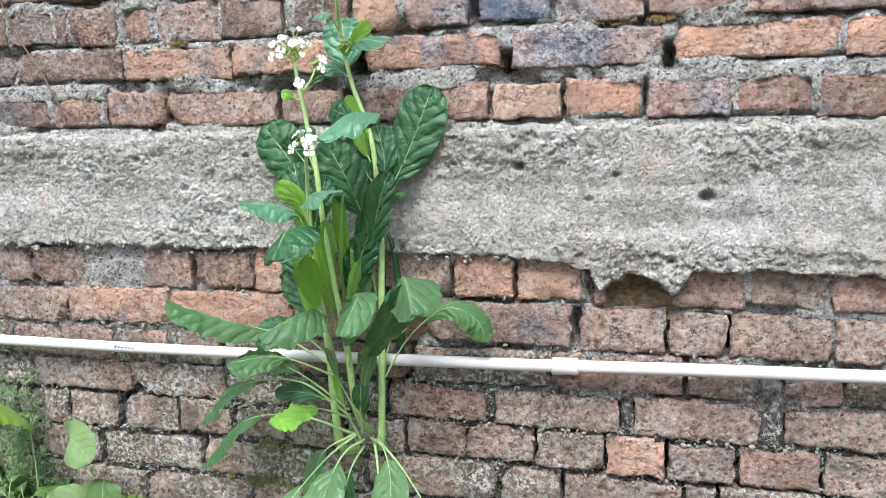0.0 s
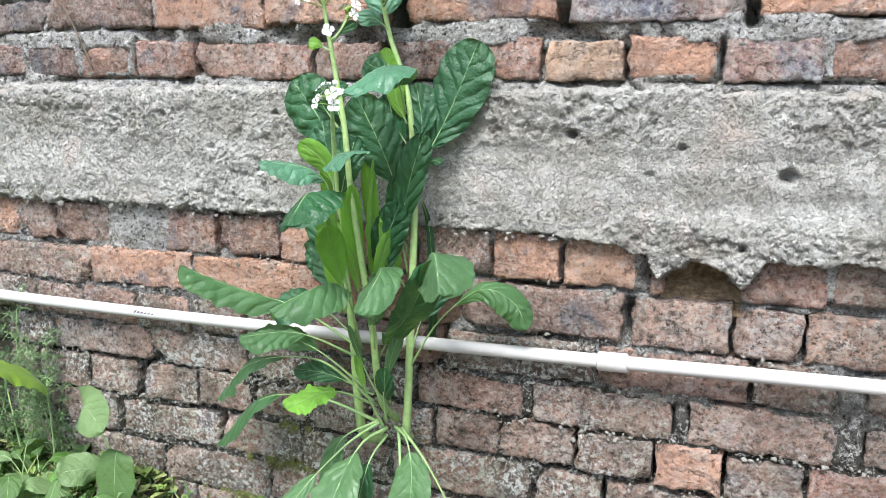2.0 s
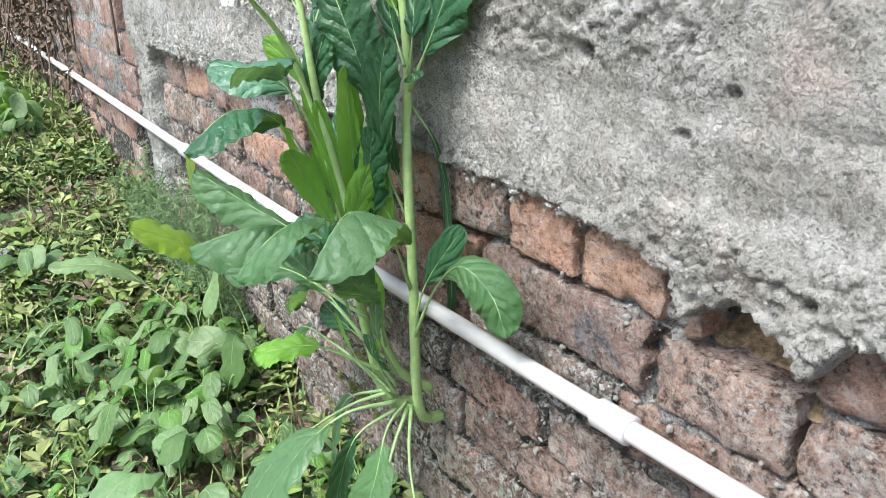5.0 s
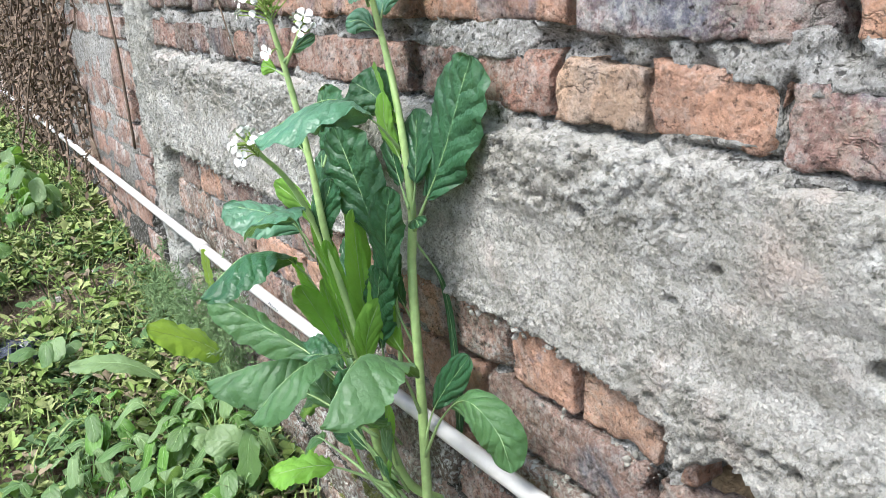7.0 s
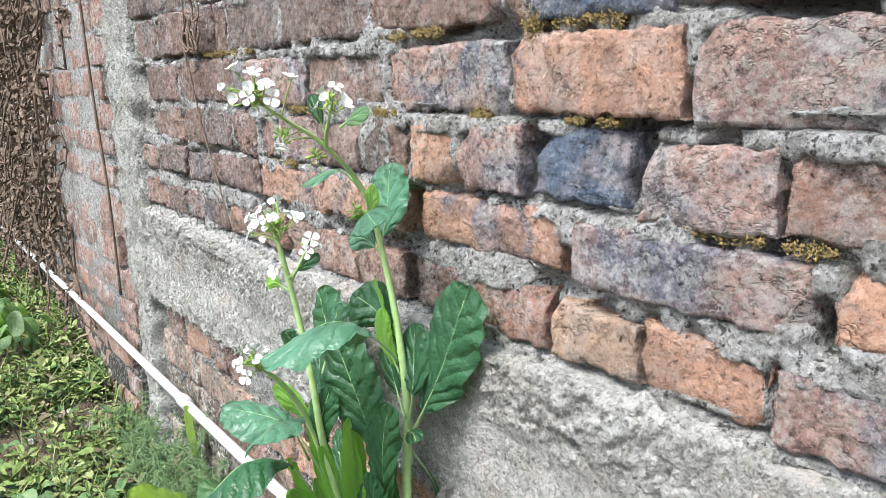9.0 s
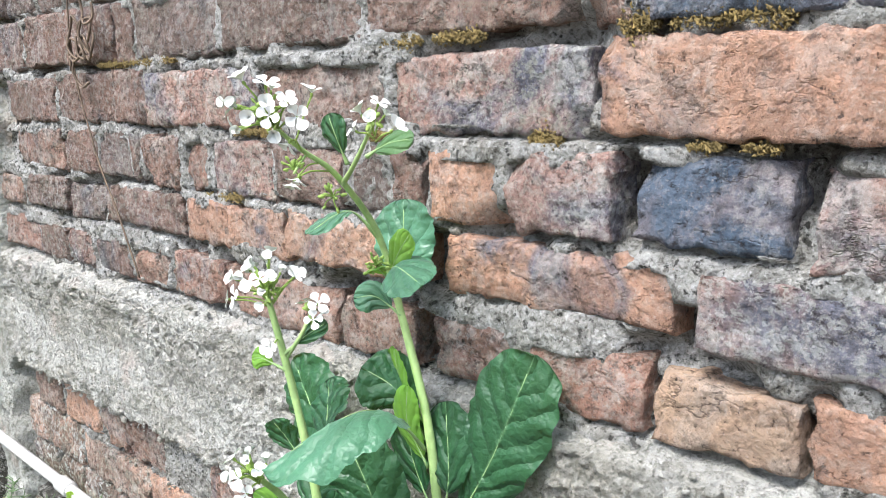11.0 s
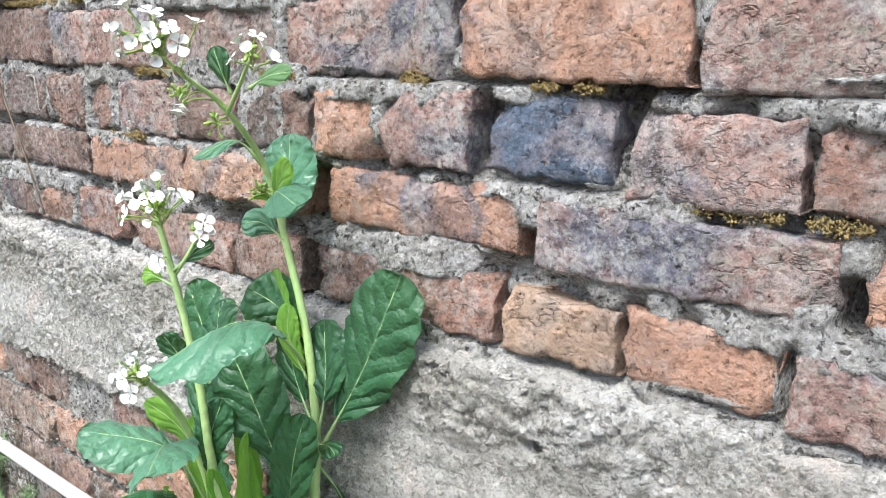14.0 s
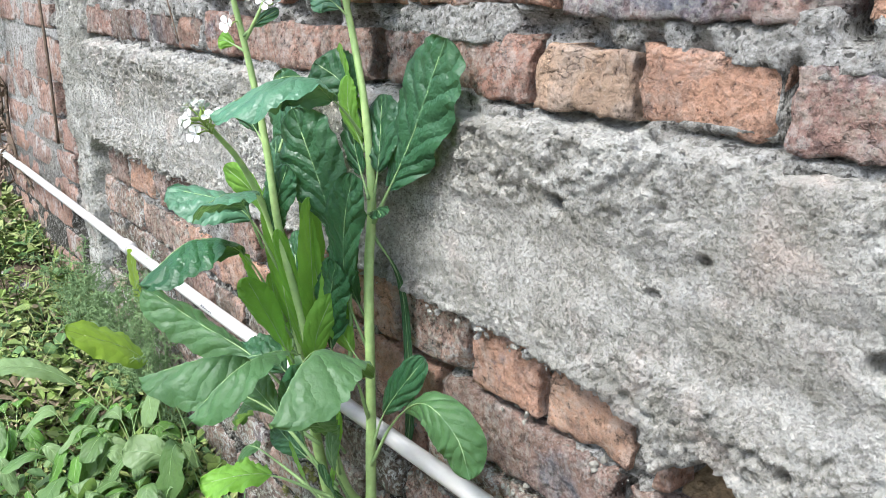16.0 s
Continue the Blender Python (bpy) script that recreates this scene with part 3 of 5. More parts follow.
def build_bricks():
    kinds = {"tan": M_BRICK_TAN, "orange": M_BRICK_ORANGE, "slate": M_BRICK_SLATE, "red": M_BRICK, "purple": M_BRICK_PURPLE, "dark": M_BRICK_DARK, "dull": M_BRICK_DULL}
    far = []
    for n, (z0, z1, known) in enumerate(COURSES):
        gap_r = random.Random(500 + n)
        for x0, x1 in zip(course_joints(n, known)[:-1], course_joints(n, known)[1:]):
            mid, clay = (x0 + x1) / 2, CLAY.get((n, round(x0, 3)))
            x0, x1 = x0 + max(gap_r.uniform(0.002, 0.005), GAPS.get((n, round(x0, 3)), 0)), x1 - max(gap_r.uniform(0.002, 0.005), GAPS.get((n, round(x1, 3)), 0))
            if x1 - x0 < 0.02 or COLUMN_L - 0.03 < mid < COLUMN_R + 0.02:
                continue
            if known is None and mid > COLUMN_R:
                continue
            if n == 9 and (0.16 < mid < 0.27 or -0.78 < mid < -0.65):
                continue
            dz = gap_r.uniform(-0.003, 0.003)
            a, b = z0 + dz + gap_r.uniform(-0.002, 0.002), z1 + dz + gap_r.uniform(-0.002, 0.003)
            near = -1.25 < mid < 0.66 and n < 18 and n > 1
            if near:
                me = brick_mesh(brick_shape(x0, x1, a, b, 1000 * n + int(mid * 100)))
                link("brick", me, kinds[clay] if clay else M_BRICK_LOW if n < 9 else M_BRICK_DARK if n > 14 and mid < -0.45 else gap_r.choice((M_BRICK, M_BRICK_DARK, M_BRICK_DARK, M_BRICK_DARK, M_BRICK_DARK)) if mid < -0.36 and n > 11 else gap_r.choice((M_BRICK, M_BRICK, M_BRICK_ORANGE, M_BRICK_SLATE)), wall)
            else:
                far.append(brick_shape(x0, x1, a, b, 1000 * n + int(mid * 100), 0.05))
    for x0, x1, a, b in ((0.163, 0.181, 0.552, 0.59), (0.168, 0.182, 0.522, 0.548)):
        link("brick", brick_mesh(brick_shape(x0, x1, a, b, int(x0 * 1000), 0.008, 0.002)), M_BRICK_ORANGE, wall, "broken brick fragment")
    link("brickwork", mesh_from("brickwork", *join(*far)), M_BRICK_FAR, wall, "far courses of faded brick", "", "", "stuff")


# ---- concrete band and column ----
def crumbs(x, z, scale, s):
    """Rounded crumbs parted by sharp crevices: 0 in a crevice, up to 1 on a crumb."""
    (d0, d1, *_), spots = noise.voronoi((x * scale, z * scale, s))
    edge = min(1.0, (d1 - d0) / 0.22)
    own = 0.5 + 0.5 * noise.noise(spots[0] * 3.7)
    return math.sqrt(edge) * own


def lumps(x, z, s=0.0, rough=1.0):
    """Crumbled concrete over coarse waves, in metres."""
    wob = 0.004 * noise.noise((x * 60, z * 60, s + 8))
    one, two, three = crumbs(x + wob, z + wob, 62, s), crumbs(x - wob, z + wob, 120, s + 4), crumbs(x, z, 210, s + 7)
    rough *= max(0.5 + 0.5 * smoothstep(-0.15, 0.3, noise.noise((x * 5, z * 11, s + 9))), smoothstep(0.69, 0.62, z) * smoothstep(0.0, 0.15, x))
    pit = max(0.0, noise.noise((x * 62, z * 75, s + 6)) - 0.45)
    return 0.004 * noise.noise((x * 6, z * 9, s)) + 0.0045 * noise.noise((x * 2.6 + 1, z * 24, s + 3)) + 0.0012 * noise.noise((x * 9, z * 50, s + 2)) + 0.0016 * abs(noise.noise((x * 16, z * 28, s + 5))) + 0.003 * noise.noise((x * 24, z * 24, s + 1)) + rough * (0.011 * one + 0.006 * two) + (0.0012 + 0.0016 * rough) * three - 0.035 * pit * rough


def joint_gap(x, z):
    """How far a place on the wall is from the nearest joint."""
    row = 0
    while row < len(COURSES) - 1 and z > (COURSES[row][1] + COURSES[row + 1][0]) / 2:
        row += 1
    z0, z1, known = COURSES[row]
    d = max(0.0, min(z - z0 + 0.002, z1 - z + 0.002))
    if known is not None:
        js = JOINTS[row]
        k = bisect_left(js, x)
        d = min([d] + [abs(x - j) for j in js[max(0, k - 1):k + 1]])
    return d


def bisect_left(values, x):
    lo, hi = 0, len(values)
    while lo < hi:
        mid = (lo + hi) // 2
        lo, hi = (mid + 1, hi) if values[mid] < x else (lo, mid)
    return lo


JOINTS = [course_joints(n, known) for n, (z0, z1, known) in enumerate(COURSES)]


# Lumps of mortar that cover a missing brick: centre, half width, half height.
FILLS = [(-0.7, 0.56, 0.06, 0.036), (0.395, 0.56, 0.012, 0.03), (0.034, 0.925, 0.014, 0.018), (0.43, 0.35, 0.02, 0.06), (-0.3, 0.985, 0.02, 0.03), (0.272, 0.92, 0.012, 0.018)]


def under_brick(x, z):
    """The bed joint is washed out in places just below the brick above it."""
    deep = 0.0
    for z0, z1, known in COURSES:
        if abs(z - z0 + 0.002) < 0.009:
            worn = smoothstep(0.0, 0.35, noise.noise((x * 7, z0 * 31, 2.7)) + 0.4 * noise.noise((x * 29, z0 * 31, 4.0)) + 0.15)
            deep = max(deep, 0.016 * worn * math.exp(-((z - z0 + 0.001) / 0.0032) ** 2))
    return deep


def mortar_y(x, z):
    """Mortar that stands proud of the brick faces in places and is washed out in others."""
    d = joint_gap(x + 0.004 * noise.noise((x * 40, z * 40, 2)), z + 0.004 * noise.noise((x * 40, z * 40, 6)))
    full = noise.noise((x * 8, z * 11, 1.3)) + 0.5 * noise.noise((x * 31, z * 34, 5.1))
    for px, pz, rx, rz in FILLS:
        plug = math.exp(-(((x - px) / rx) ** 4) - ((z - pz) / rz) ** 4)
        d, full = d * (1 - plug), full * (1 - plug) + 0.3 * plug
    high = smoothstep(0.5, 0.85, z)
    reach = 0.0045 + 0.0005 * high + (0.005 + 0.003 * high) * full
    near = 1 - smoothstep(reach, reach + 0.006, d)
    crumb = 0.007 * crumbs(x, z, 75, 3.0) + 0.004 * crumbs(x, z, 150, 6.0) + 0.002 * noise.noise((x * 170, z * 170, 9.1))
    y = 0.022 - near * (0.013 + 0.003 * high + 0.007 * full + 0.8 * crumb) + 0.06 * max(0.0, -full - 0.08) * near
    y -= 0.0015 * high * near * smoothstep(0.0, 0.5, full)
    y += under_brick(x, z) * (0.75 + 0.25 * high)
    for px, pz, rx, rz, deep in PITS:
        if abs(x - px) < 2.2 * rx and abs(z - pz) < 2.2 * rz:
            y += deep * math.exp(-(((x - px) / rx) ** 4) - ((z - pz) / rz) ** 4)
    return y


def build_mortar():
    fine = 0.0042
    xs = [WALL_L + 0.06 * i for i in range(int((-1.6 - WALL_L) / 0.06) + 1)]
    x = xs[-1] + fine
    while x < 0.7:
        xs.append(x)
        x += fine if x > -1.2 else 0.009
    while x < WALL_R:
        xs.append(x)
        x += 0.04
    zs = [-0.35, -0.2, -0.1, -0.05] + [fine * i for i in range(int(1.2 / fine))] + [1.21 + 0.01 * i for i in range(15)] + [1.4, 1.5, 1.6, 1.7, 1.8, 1.9, WALL_TOP]
    w = len(xs)
    verts = [(a, mortar_y(a, b) if -1.7 < a < 0.75 and b < 1.36 else 0.001, b) for b in zs for a in xs]
    faces = [(j * w + i, j * w + i + 1, (j + 1) * w + i + 1, (j + 1) * w + i) for j in range(len(zs) - 1) for i in range(w - 1)]
    b = len(verts)
    verts += [(xs[0], 0.24, zs[0]), (xs[-1], 0.24, zs[0]), (xs[-1], 0.24, zs[-1]), (xs[0], 0.24, zs[-1])]
    top = (len(zs) - 1) * w
    faces += [(b + 1, b, b + 3, b + 2), tuple([*range(top, top + w), b + 2, b + 3])]
    faces += [tuple([b, *[j * w for j in range(len(zs))], b + 3][::-1]), tuple([b + 1, *[j * w + w - 1 for j in range(len(zs))], b + 2])]
    link("mortar", mesh_from("mortar", verts, faces), M_MORTAR, wall, "grey crumbling mortar bed")


build_mortar()


# Holes left by stones that fell out of the band: centre, radius, depth.
HOLES = [(0.054, 0.735, 0.008, 0.022), (0.33, 0.69, 0.011, 0.022), (0.16, 0.685, 0.006, 0.01), (0.2, 0.722, 0.005, 0.012), (-0.05, 0.74, 0.004, 0.01), (-0.62, 0.75, 0.007, 0.012), (-0.53, 0.7, 0.006, 0.012), (-0.41, 0.755, 0.005, 0.012)]


def build_band():
    step = 0.0028
    xs = np.arange(COLUMN_R - 0.03, 0.95, step)
    zs = np.arange(0.518, 0.835, step)
    w = len(xs)
    verts, shown = [], []
    for x in xs:
        x = float(x)
        low = 0.592 + 0.008 * noise.noise((x * 6, 0, 7)) + 0.008 * noise.noise((x * 30, 0, 3)) - 0.016 * smoothstep(0.06, 0.17, x)
        arch = max(0.0, 1 - ((x - 0.232) / 0.052) ** 2)
        low += -0.038 * smoothstep(0.158, 0.178, x) * (1 - smoothstep(0.285, 0.315, x)) + 0.032 * arch
        up = 0.803 + 0.004 * noise.noise((x * 8, 2, 7)) + 0.008 * noise.noise((x * 33, 2, 3))
        for z in zs:
            z = float(z)
            jag = 0.005 * noise.noise((x * 80, z * 80, 1))
            inside = smoothstep(low - 0.003, low + 0.006, z + jag) * (1 - smoothstep(up - 0.015, up + 0.005, z + jag))
            rough = min(1.0, 0.1 + 0.9 * (1 - smoothstep(0.605, 0.645, z)) + smoothstep(0.7, 0.735, z) * (0.65 + noise.noise((x * 6, z * 9, 2))) + 0.9 * max(0.0, noise.noise((x * 5, z * 14, 5)) - 0.08) + 0.4 * smoothstep(-0.15, -0.4, x))
            rough = max(0.1, rough)
            shown.append(inside > 0.01)
            y = 0.026 - inside * (0.036 + lumps(x, z, 0.0, rough))
            for hx, hz, hr, deep in HOLES:
                if abs(x - hx) < 2 * hr and abs(z - hz) < 2 * hr:
                    y += deep * math.exp(-(((x - hx) / hr) ** 2 + ((z - hz) / (0.75 * hr)) ** 2) ** 2)
            verts.append((x, y, z))
    h = len(zs)
    faces = [(i * h + j, (i + 1) * h + j, (i + 1) * h + j + 1, i * h + j + 1) for i in range(w - 1) for j in range(h - 1)]
    faces = [f for f in faces if any(shown[v] for v in f)]
    link("concrete_band", mesh_from("concrete_band", verts, faces), M_CONCRETE, wall, "rough grey cast concrete band with crumbled edges")


def build_column():
    xs = np.arange(COLUMN_L - 0.03, COLUMN_R + 0.035, 0.005)
    zs = np.arange(-0.1, WALL_TOP, 0.006)
    w = len(xs)
    verts = []
    for z in zs:
        for x in xs:
            x, z = float(x), float(z)
            low = 1 - smoothstep(0.55, 0.6, z)
            right = COLUMN_R - 0.01 - 0.03 * low + 0.012 * noise.noise((0, z * 20, 3)) + 0.01 * noise.noise((0, z * 6, 5))
            left = COLUMN_L + 0.01 + 0.05 * low + 0.006 * noise.noise((0, z * 14, 8))
            inside = smoothstep(left - 0.012, left + 0.006, x) * (1 - smoothstep(right - 0.006, right + 0.016, x))
            verts.append((x, 0.024 - inside * (0.034 + lumps(x, z, 20.0, 0.9)), z))
    faces = [(j * w + i, j * w + i + 1, (j + 1) * w + i + 1, (j + 1) * w + i) for j in range(len(zs) - 1) for i in range(w - 1)]
    link("concrete_column", mesh_from("concrete_column", verts, faces), M_COLUMN, wall, "rough grey concrete column let into the brickwork")


def pebble(at, size, r):
    """A broken crumb of mortar."""
    verts, faces = [Vector((0, 0, -1))], []
    for ring, (h, w) in enumerate(((-0.45, 0.85), (0.4, 0.9))):
        for k in range(5):
            a = 2 * math.pi * (k + 0.5 * ring) / 5
            verts.append(Vector((w * math.cos(a), w * math.sin(a), h)))
    verts.append(Vector((0, 0, 1)))
    for k in range(5):
        a, b = 1 + k, 1 + (k + 1) % 5
        faces += [(0, b, a), (a, b, a + 5), (b, b + 5, a + 5), (a + 5, b + 5, 11)]
    stretch = Vector((r.uniform(0.7, 1.5), r.uniform(0.5, 0.9), r.uniform(0.6, 1.1)))
    turn = Matrix.Rotation(r.uniform(0, 6.28), 3, Vector((r.gauss(0, 1), r.gauss(0, 1), r.gauss(0, 1))).normalized())
    return [at + turn @ (v * stretch * r.uniform(0.75, 1.2)) * size for v in verts], faces


def build_crumbs():
    """Loose crumbs that stick in the joints and under the band."""
    r = random.Random(61)
    joints, band = [], []
    for _ in range(4200):
        row = r.choice([3, 4, 4, 5, 5, 5, 6, 6, 6, 7, 7, 8, 8, 9])
        z0, z1, known = COURSES[row]
        if r.random() < 0.7:
            x, z = r.uniform(-1.1, 0.6), r.choice((z0, z1)) + r.gauss(0, 0.004)
        else:
            x, z = r.choice(JOINTS[row]) + r.gauss(0, 0.005), r.uniform(z0, z1)
        if not -1.2 < x < 0.66 or 0.15 < x < 0.31 and 0.5 < z < 0.6 or noise.noise((x * 6, z * 9, 4)) < -0.05:
            continue
        size = 0.001 + 0.0036 * r.random() ** 3
        joints.append(pebble(Vector((x, r.uniform(-0.003, 0.004), z)), size, r))
    for _ in range(450):
        x = r.uniform(-1.2, 0.7)
        z = 0.585 + abs(r.gauss(0, 0.018)) if r.random() < 0.75 else 0.8 - abs(r.gauss(0, 0.012))
        if 0.16 < x < 0.31 and z < 0.6:
            continue
        size = 0.0014 + 0.0045 * r.random() ** 3
        band.append(pebble(Vector((x, -0.011 + r.uniform(-0.004, 0.003), z)), size, r))
    link("mortar_crumbs", mesh_from("mortar_crumbs", *join(*joints), False), M_CRUMB, wall, "crumbs of grey mortar stuck in the joints", "", "", "stuff")
    link("concrete_crumbs", mesh_from("concrete_crumbs", *join(*band), False), M_CONCRETE, wall, "crumbs of grey concrete along the band's edges", "", "", "stuff")


build_band()
build_column()
build_crumbs()

def build_pocket():
    """Brown earth in the hole below the band."""
    xs, zs = np.arange(0.165, 0.3, 0.004), np.arange(0.5, 0.585, 0.004)
    w = len(xs)
    verts = [(float(x), 0.07 - 1.2 * max(0.0, 0.545 - float(z)) + 0.012 * noise.noise((x * 30, z * 30, 2)) + 0.006 * noise.noise((x * 90, z * 90, 2)), float(z)) for z in zs for x in xs]
    faces = [(j * w + i, j * w + i + 1, (j + 1) * w + i + 1, (j + 1) * w + i) for j in range(len(zs) - 1) for i in range(w - 1)]
    link("earth_pocket", mesh_from("earth_pocket", verts, faces), M_EARTH, wall, "brown earth in a hole where a brick is missing")


M_EARTH = plain("brown_earth", (0.22, 0.16, 0.09), 0.95, 0.6, 120.0, 0.006)
build_pocket()

# ---- moss on the ledges ----
M_MOSS = plain("golden_moss", (0.17, 0.125, 0.045), 0.95, 0.6, 150.0, 0.002)
M_MOSS_GREEN = plain("green_moss", (0.14, 0.15, 0.045), 0.95, 0.5, 150.0, 0.002)


def moss(x0, x1, z, n, material, tall, seed):
    """A cushion of tiny tufts along a joint."""
    r = random.Random(seed)
    verts, faces = [], []
    for _ in range(int(n * 1.9)):
        u = r.random()
        x = x0 + (x1 - x0) * u
        dense = noise.noise((x * 40, z * 9, seed)) + 0.3 - 1.2 * (2 * u - 1) ** 4
        if dense < 0:
            continue
        p = Vector((x, r.uniform(-0.001, 0.008), z + r.gauss(0, 0.8 * tall * (0.25 + 0.6 * dense))))
        s = r.uniform(0.0007, 0.0016)
        d = Vector((r.gauss(0, 0.6), -abs(r.gauss(0.8, 0.5)), r.gauss(0.5, 0.6))).normalized()
        a = d.orthogonal().normalized()
        b = d.cross(a)
        k = len(verts)
        verts += [p + a * s, p - a * s * 0.5 + b * s * 0.8, p - a * s * 0.5 - b * s * 0.8, p + d * s * 2.2]
        faces += [(k, k + 1, k + 3), (k + 1, k + 2, k + 3), (k + 2, k, k + 3)]
    link("moss", mesh_from("moss", verts, faces), material, wall, "cushion of golden-green moss in the joint")


for i, (x0, x1, z, n, m, tall) in enumerate([(-0.3, -0.23, 1.022, 700, M_MOSS, 0.008), (-0.11, -0.04, 1.023, 700, M_MOSS, 0.009), (-0.34, -0.1, 1.105, 1300, M_MOSS, 0.007), (-0.04, 0.12, 1.105, 1200, M_MOSS, 0.011),
                                             (-0.55, -0.4, 1.022, 600, M_MOSS, 0.006), (-0.62, -0.5, 0.945, 500, M_MOSS, 0.008), (-0.52, -0.3, 0.165, 1500, M_MOSS_GREEN, 0.02), (-0.6, -0.45, 0.09, 1200, M_MOSS_GREEN, 0.02),
                                             (-0.45, -0.36, 0.235, 800, M_MOSS_GREEN, 0.012), (0.14, 0.3, 0.945, 500, M_MOSS, 0.006), (-0.9, -0.6, 1.105, 900, M_MOSS, 0.006), (0.02, 0.1, 1.022, 400, M_MOSS, 0.005)]):
    moss(x0, x1, z, n, m, tall, 70 + i)

# ---- the water pipe ----
M_INK = plain("worn_ink", (0.08, 0.08, 0.09), 0.7, 0.8, 900.0)


def build_pipe():
    pipe = empty("water_pipe", (0, -0.028, 0.41), "white plastic water pipe fixed along the brick wall", "pipe")
    line = [(-5.0, 0.41), (-3.0, 0.411), (-1.8, 0.411), (-1.1, 0.41), (-0.59, 0.412), (0.035, 0.424), (0.53, 0.438), (2.2, 0.47)]
    pts = spline([(x, -0.025, z) for x, z in line], 120)
    ob = link("tube", mesh_from("tube", *tube(pts, 0.0098, 16)), M_PIPE, pipe)
    for cx in (0.127, -1.08):
        near = [p for p in pts]
        a = min(range(len(near)), key=lambda i: abs(near[i].x - cx))
        p, d = near[a], (near[a + 1] - near[a - 1]).normalized()
        p = p + d * (cx - p.x)
        ring = [p + d * s for s in (-0.021, -0.019, 0.019, 0.021)]
        link("coupling", mesh_from("coupling", *tube(ring, [0.0118, 0.0136, 0.0136, 0.0118], 20)), M_PIPE, pipe, "white plastic coupling")
    shapes = []
    for k in range(6):
        x, z, w, h = -0.69 + 0.0075 * k, 0.4105, 0.0052, 0.006
        verts = []
        for j in range(4):
            a = 0.15 + j / 3 * h / 0.0134
            for xx in (x, x + w):
                verts.append(Vector((xx + 0.001 * j, -0.025 - 0.01002 * math.cos(a), z + 0.01002 * math.sin(a))))
        shapes.append((verts, [(2 * j, 2 * j + 1, 2 * j + 3, 2 * j + 2) for j in range(3)]))
    link("printed_mark", mesh_from("printed_mark", *join(*shapes)), M_INK, pipe, "worn dark printed mark")
    for o in pipe.children:
        o.matrix_parent_inverse = Matrix.Translation(pipe.location).inverted()


build_pipe()

# ---- leaves, stems and flowers ----
def part(name, shape, material, parent, label="", uvs=None):
    """One mesh under a thing, or under a part of it; the shape is given in the world's metres."""
    ob = link(name, mesh_from(name, *shape, True, uvs), material, parent, label)
    if parent.parent is None:
        ob.matrix_parent_inverse = Matrix.Translation(parent.location).inverted()
    return ob


def leaf_shape(line, width, facing, start, fold, ruffle, seed, rows=26, cols=12, blunt=0.44, droop=0.0):
    """A blade along a line: obovate, folded along the midrib, ruffled at its margin."""
    n = len(line)
    length = sum((b - a).length for a, b in zip(line[:-1], line[1:]))
    verts, uvs, faces = [], [], []
    hint = Vector(facing).normalized()
    ruffle *= min(1.0, width / 0.06)
    crest = 0.7 / (0.7 + blunt)
    peak = crest ** 0.7 * (1 - crest) ** blunt
    for i in range(rows + 1):
        s = 1 - (1 - i / rows) ** 1.5
        f = (start + (1 - start) * s) * (n - 1)
        k = min(int(f), n - 2)
        c = line[k].lerp(line[k + 1], f - k)
        t = (line[min(k + 2, n - 1)] - line[max(k - 1, 0)]).normalized()
        side = t.cross(hint)
        side = side.normalized() if side.length > 0.05 else t.orthogonal().normalized()
        up = side.cross(t).normalized()
        w = width / 2 * ((s + 0.015) ** 0.7) * (max(0.0, 1 - s) ** blunt) / peak
        for j in range(cols + 1):
            v = 2 * j / cols - 1
            a = abs(v)
            wob = noise.noise((s * 5.5 + seed * 3.1, v * 1.3, seed)) + 0.6 * noise.noise((s * 13 + seed, v * 2.0, seed + 9))
            flank = seed * 7.7 + (3 if v > 0 else 0)
            margin = 1 + (0.06 * noise.noise((s * 9, flank, 1)) + 0.045 * noise.noise((s * 24, flank, 2))) * a
            tuck = noise.noise((s * 19 + seed, flank, 4)) * a ** 3 + 0.35 * noise.noise((s * 17, v * 6, seed + 2))
            roll = 0.22 * max(0.0, noise.noise((s * 2.2, flank, 7)) + 0.25) * a ** 4 * w
            p = c + side * (v * w * margin) + up * (fold * a * w * (1 - 0.35 * a) - droop * a * a * w + ruffle * a * a * wob + ruffle * 0.25 * wob + 0.75 * ruffle * tuck - roll)
            verts.append(p)
            uvs.append((s * length * (1 - start) / 0.15, v))
    q = cols + 1
    for i in range(rows):
        for j in range(cols):
            faces.append((i * q + j, i * q + j + 1, (i + 1) * q + j + 1, (i + 1) * q + j))
    return (verts, faces), uvs


def leaf(owner, path, width, facing, material=None, start=0.3, fold=0.25, ruffle=0.006, rib=0.0022, droop=0.14, rows=36, label="", blunt=0.44):
    """A leaf with its midrib, which runs on as the leaf stalk."""
    leaf.count += 1
    line = spline(path, 24)
    rib *= 1.05 if start >= 0.4 else 0.9
    shape, uvs = leaf_shape(line, width, facing, start, fold, ruffle, leaf.count * 1.37, rows, 14 if rows > 12 else 6, blunt, droop)
    blade = part("leaf", shape, material or M_LEAF, owner, label, uvs)
    last = int(24 * 0.93)
    part("midrib", tube(line[:last], [max(0.00035, rib * (1 - 0.78 * min(1, i / (24 * start + 3)) - 0.16 * i / last)) for i in range(last)], 6), M_RIB, blade)
    return blade


leaf.count = 0


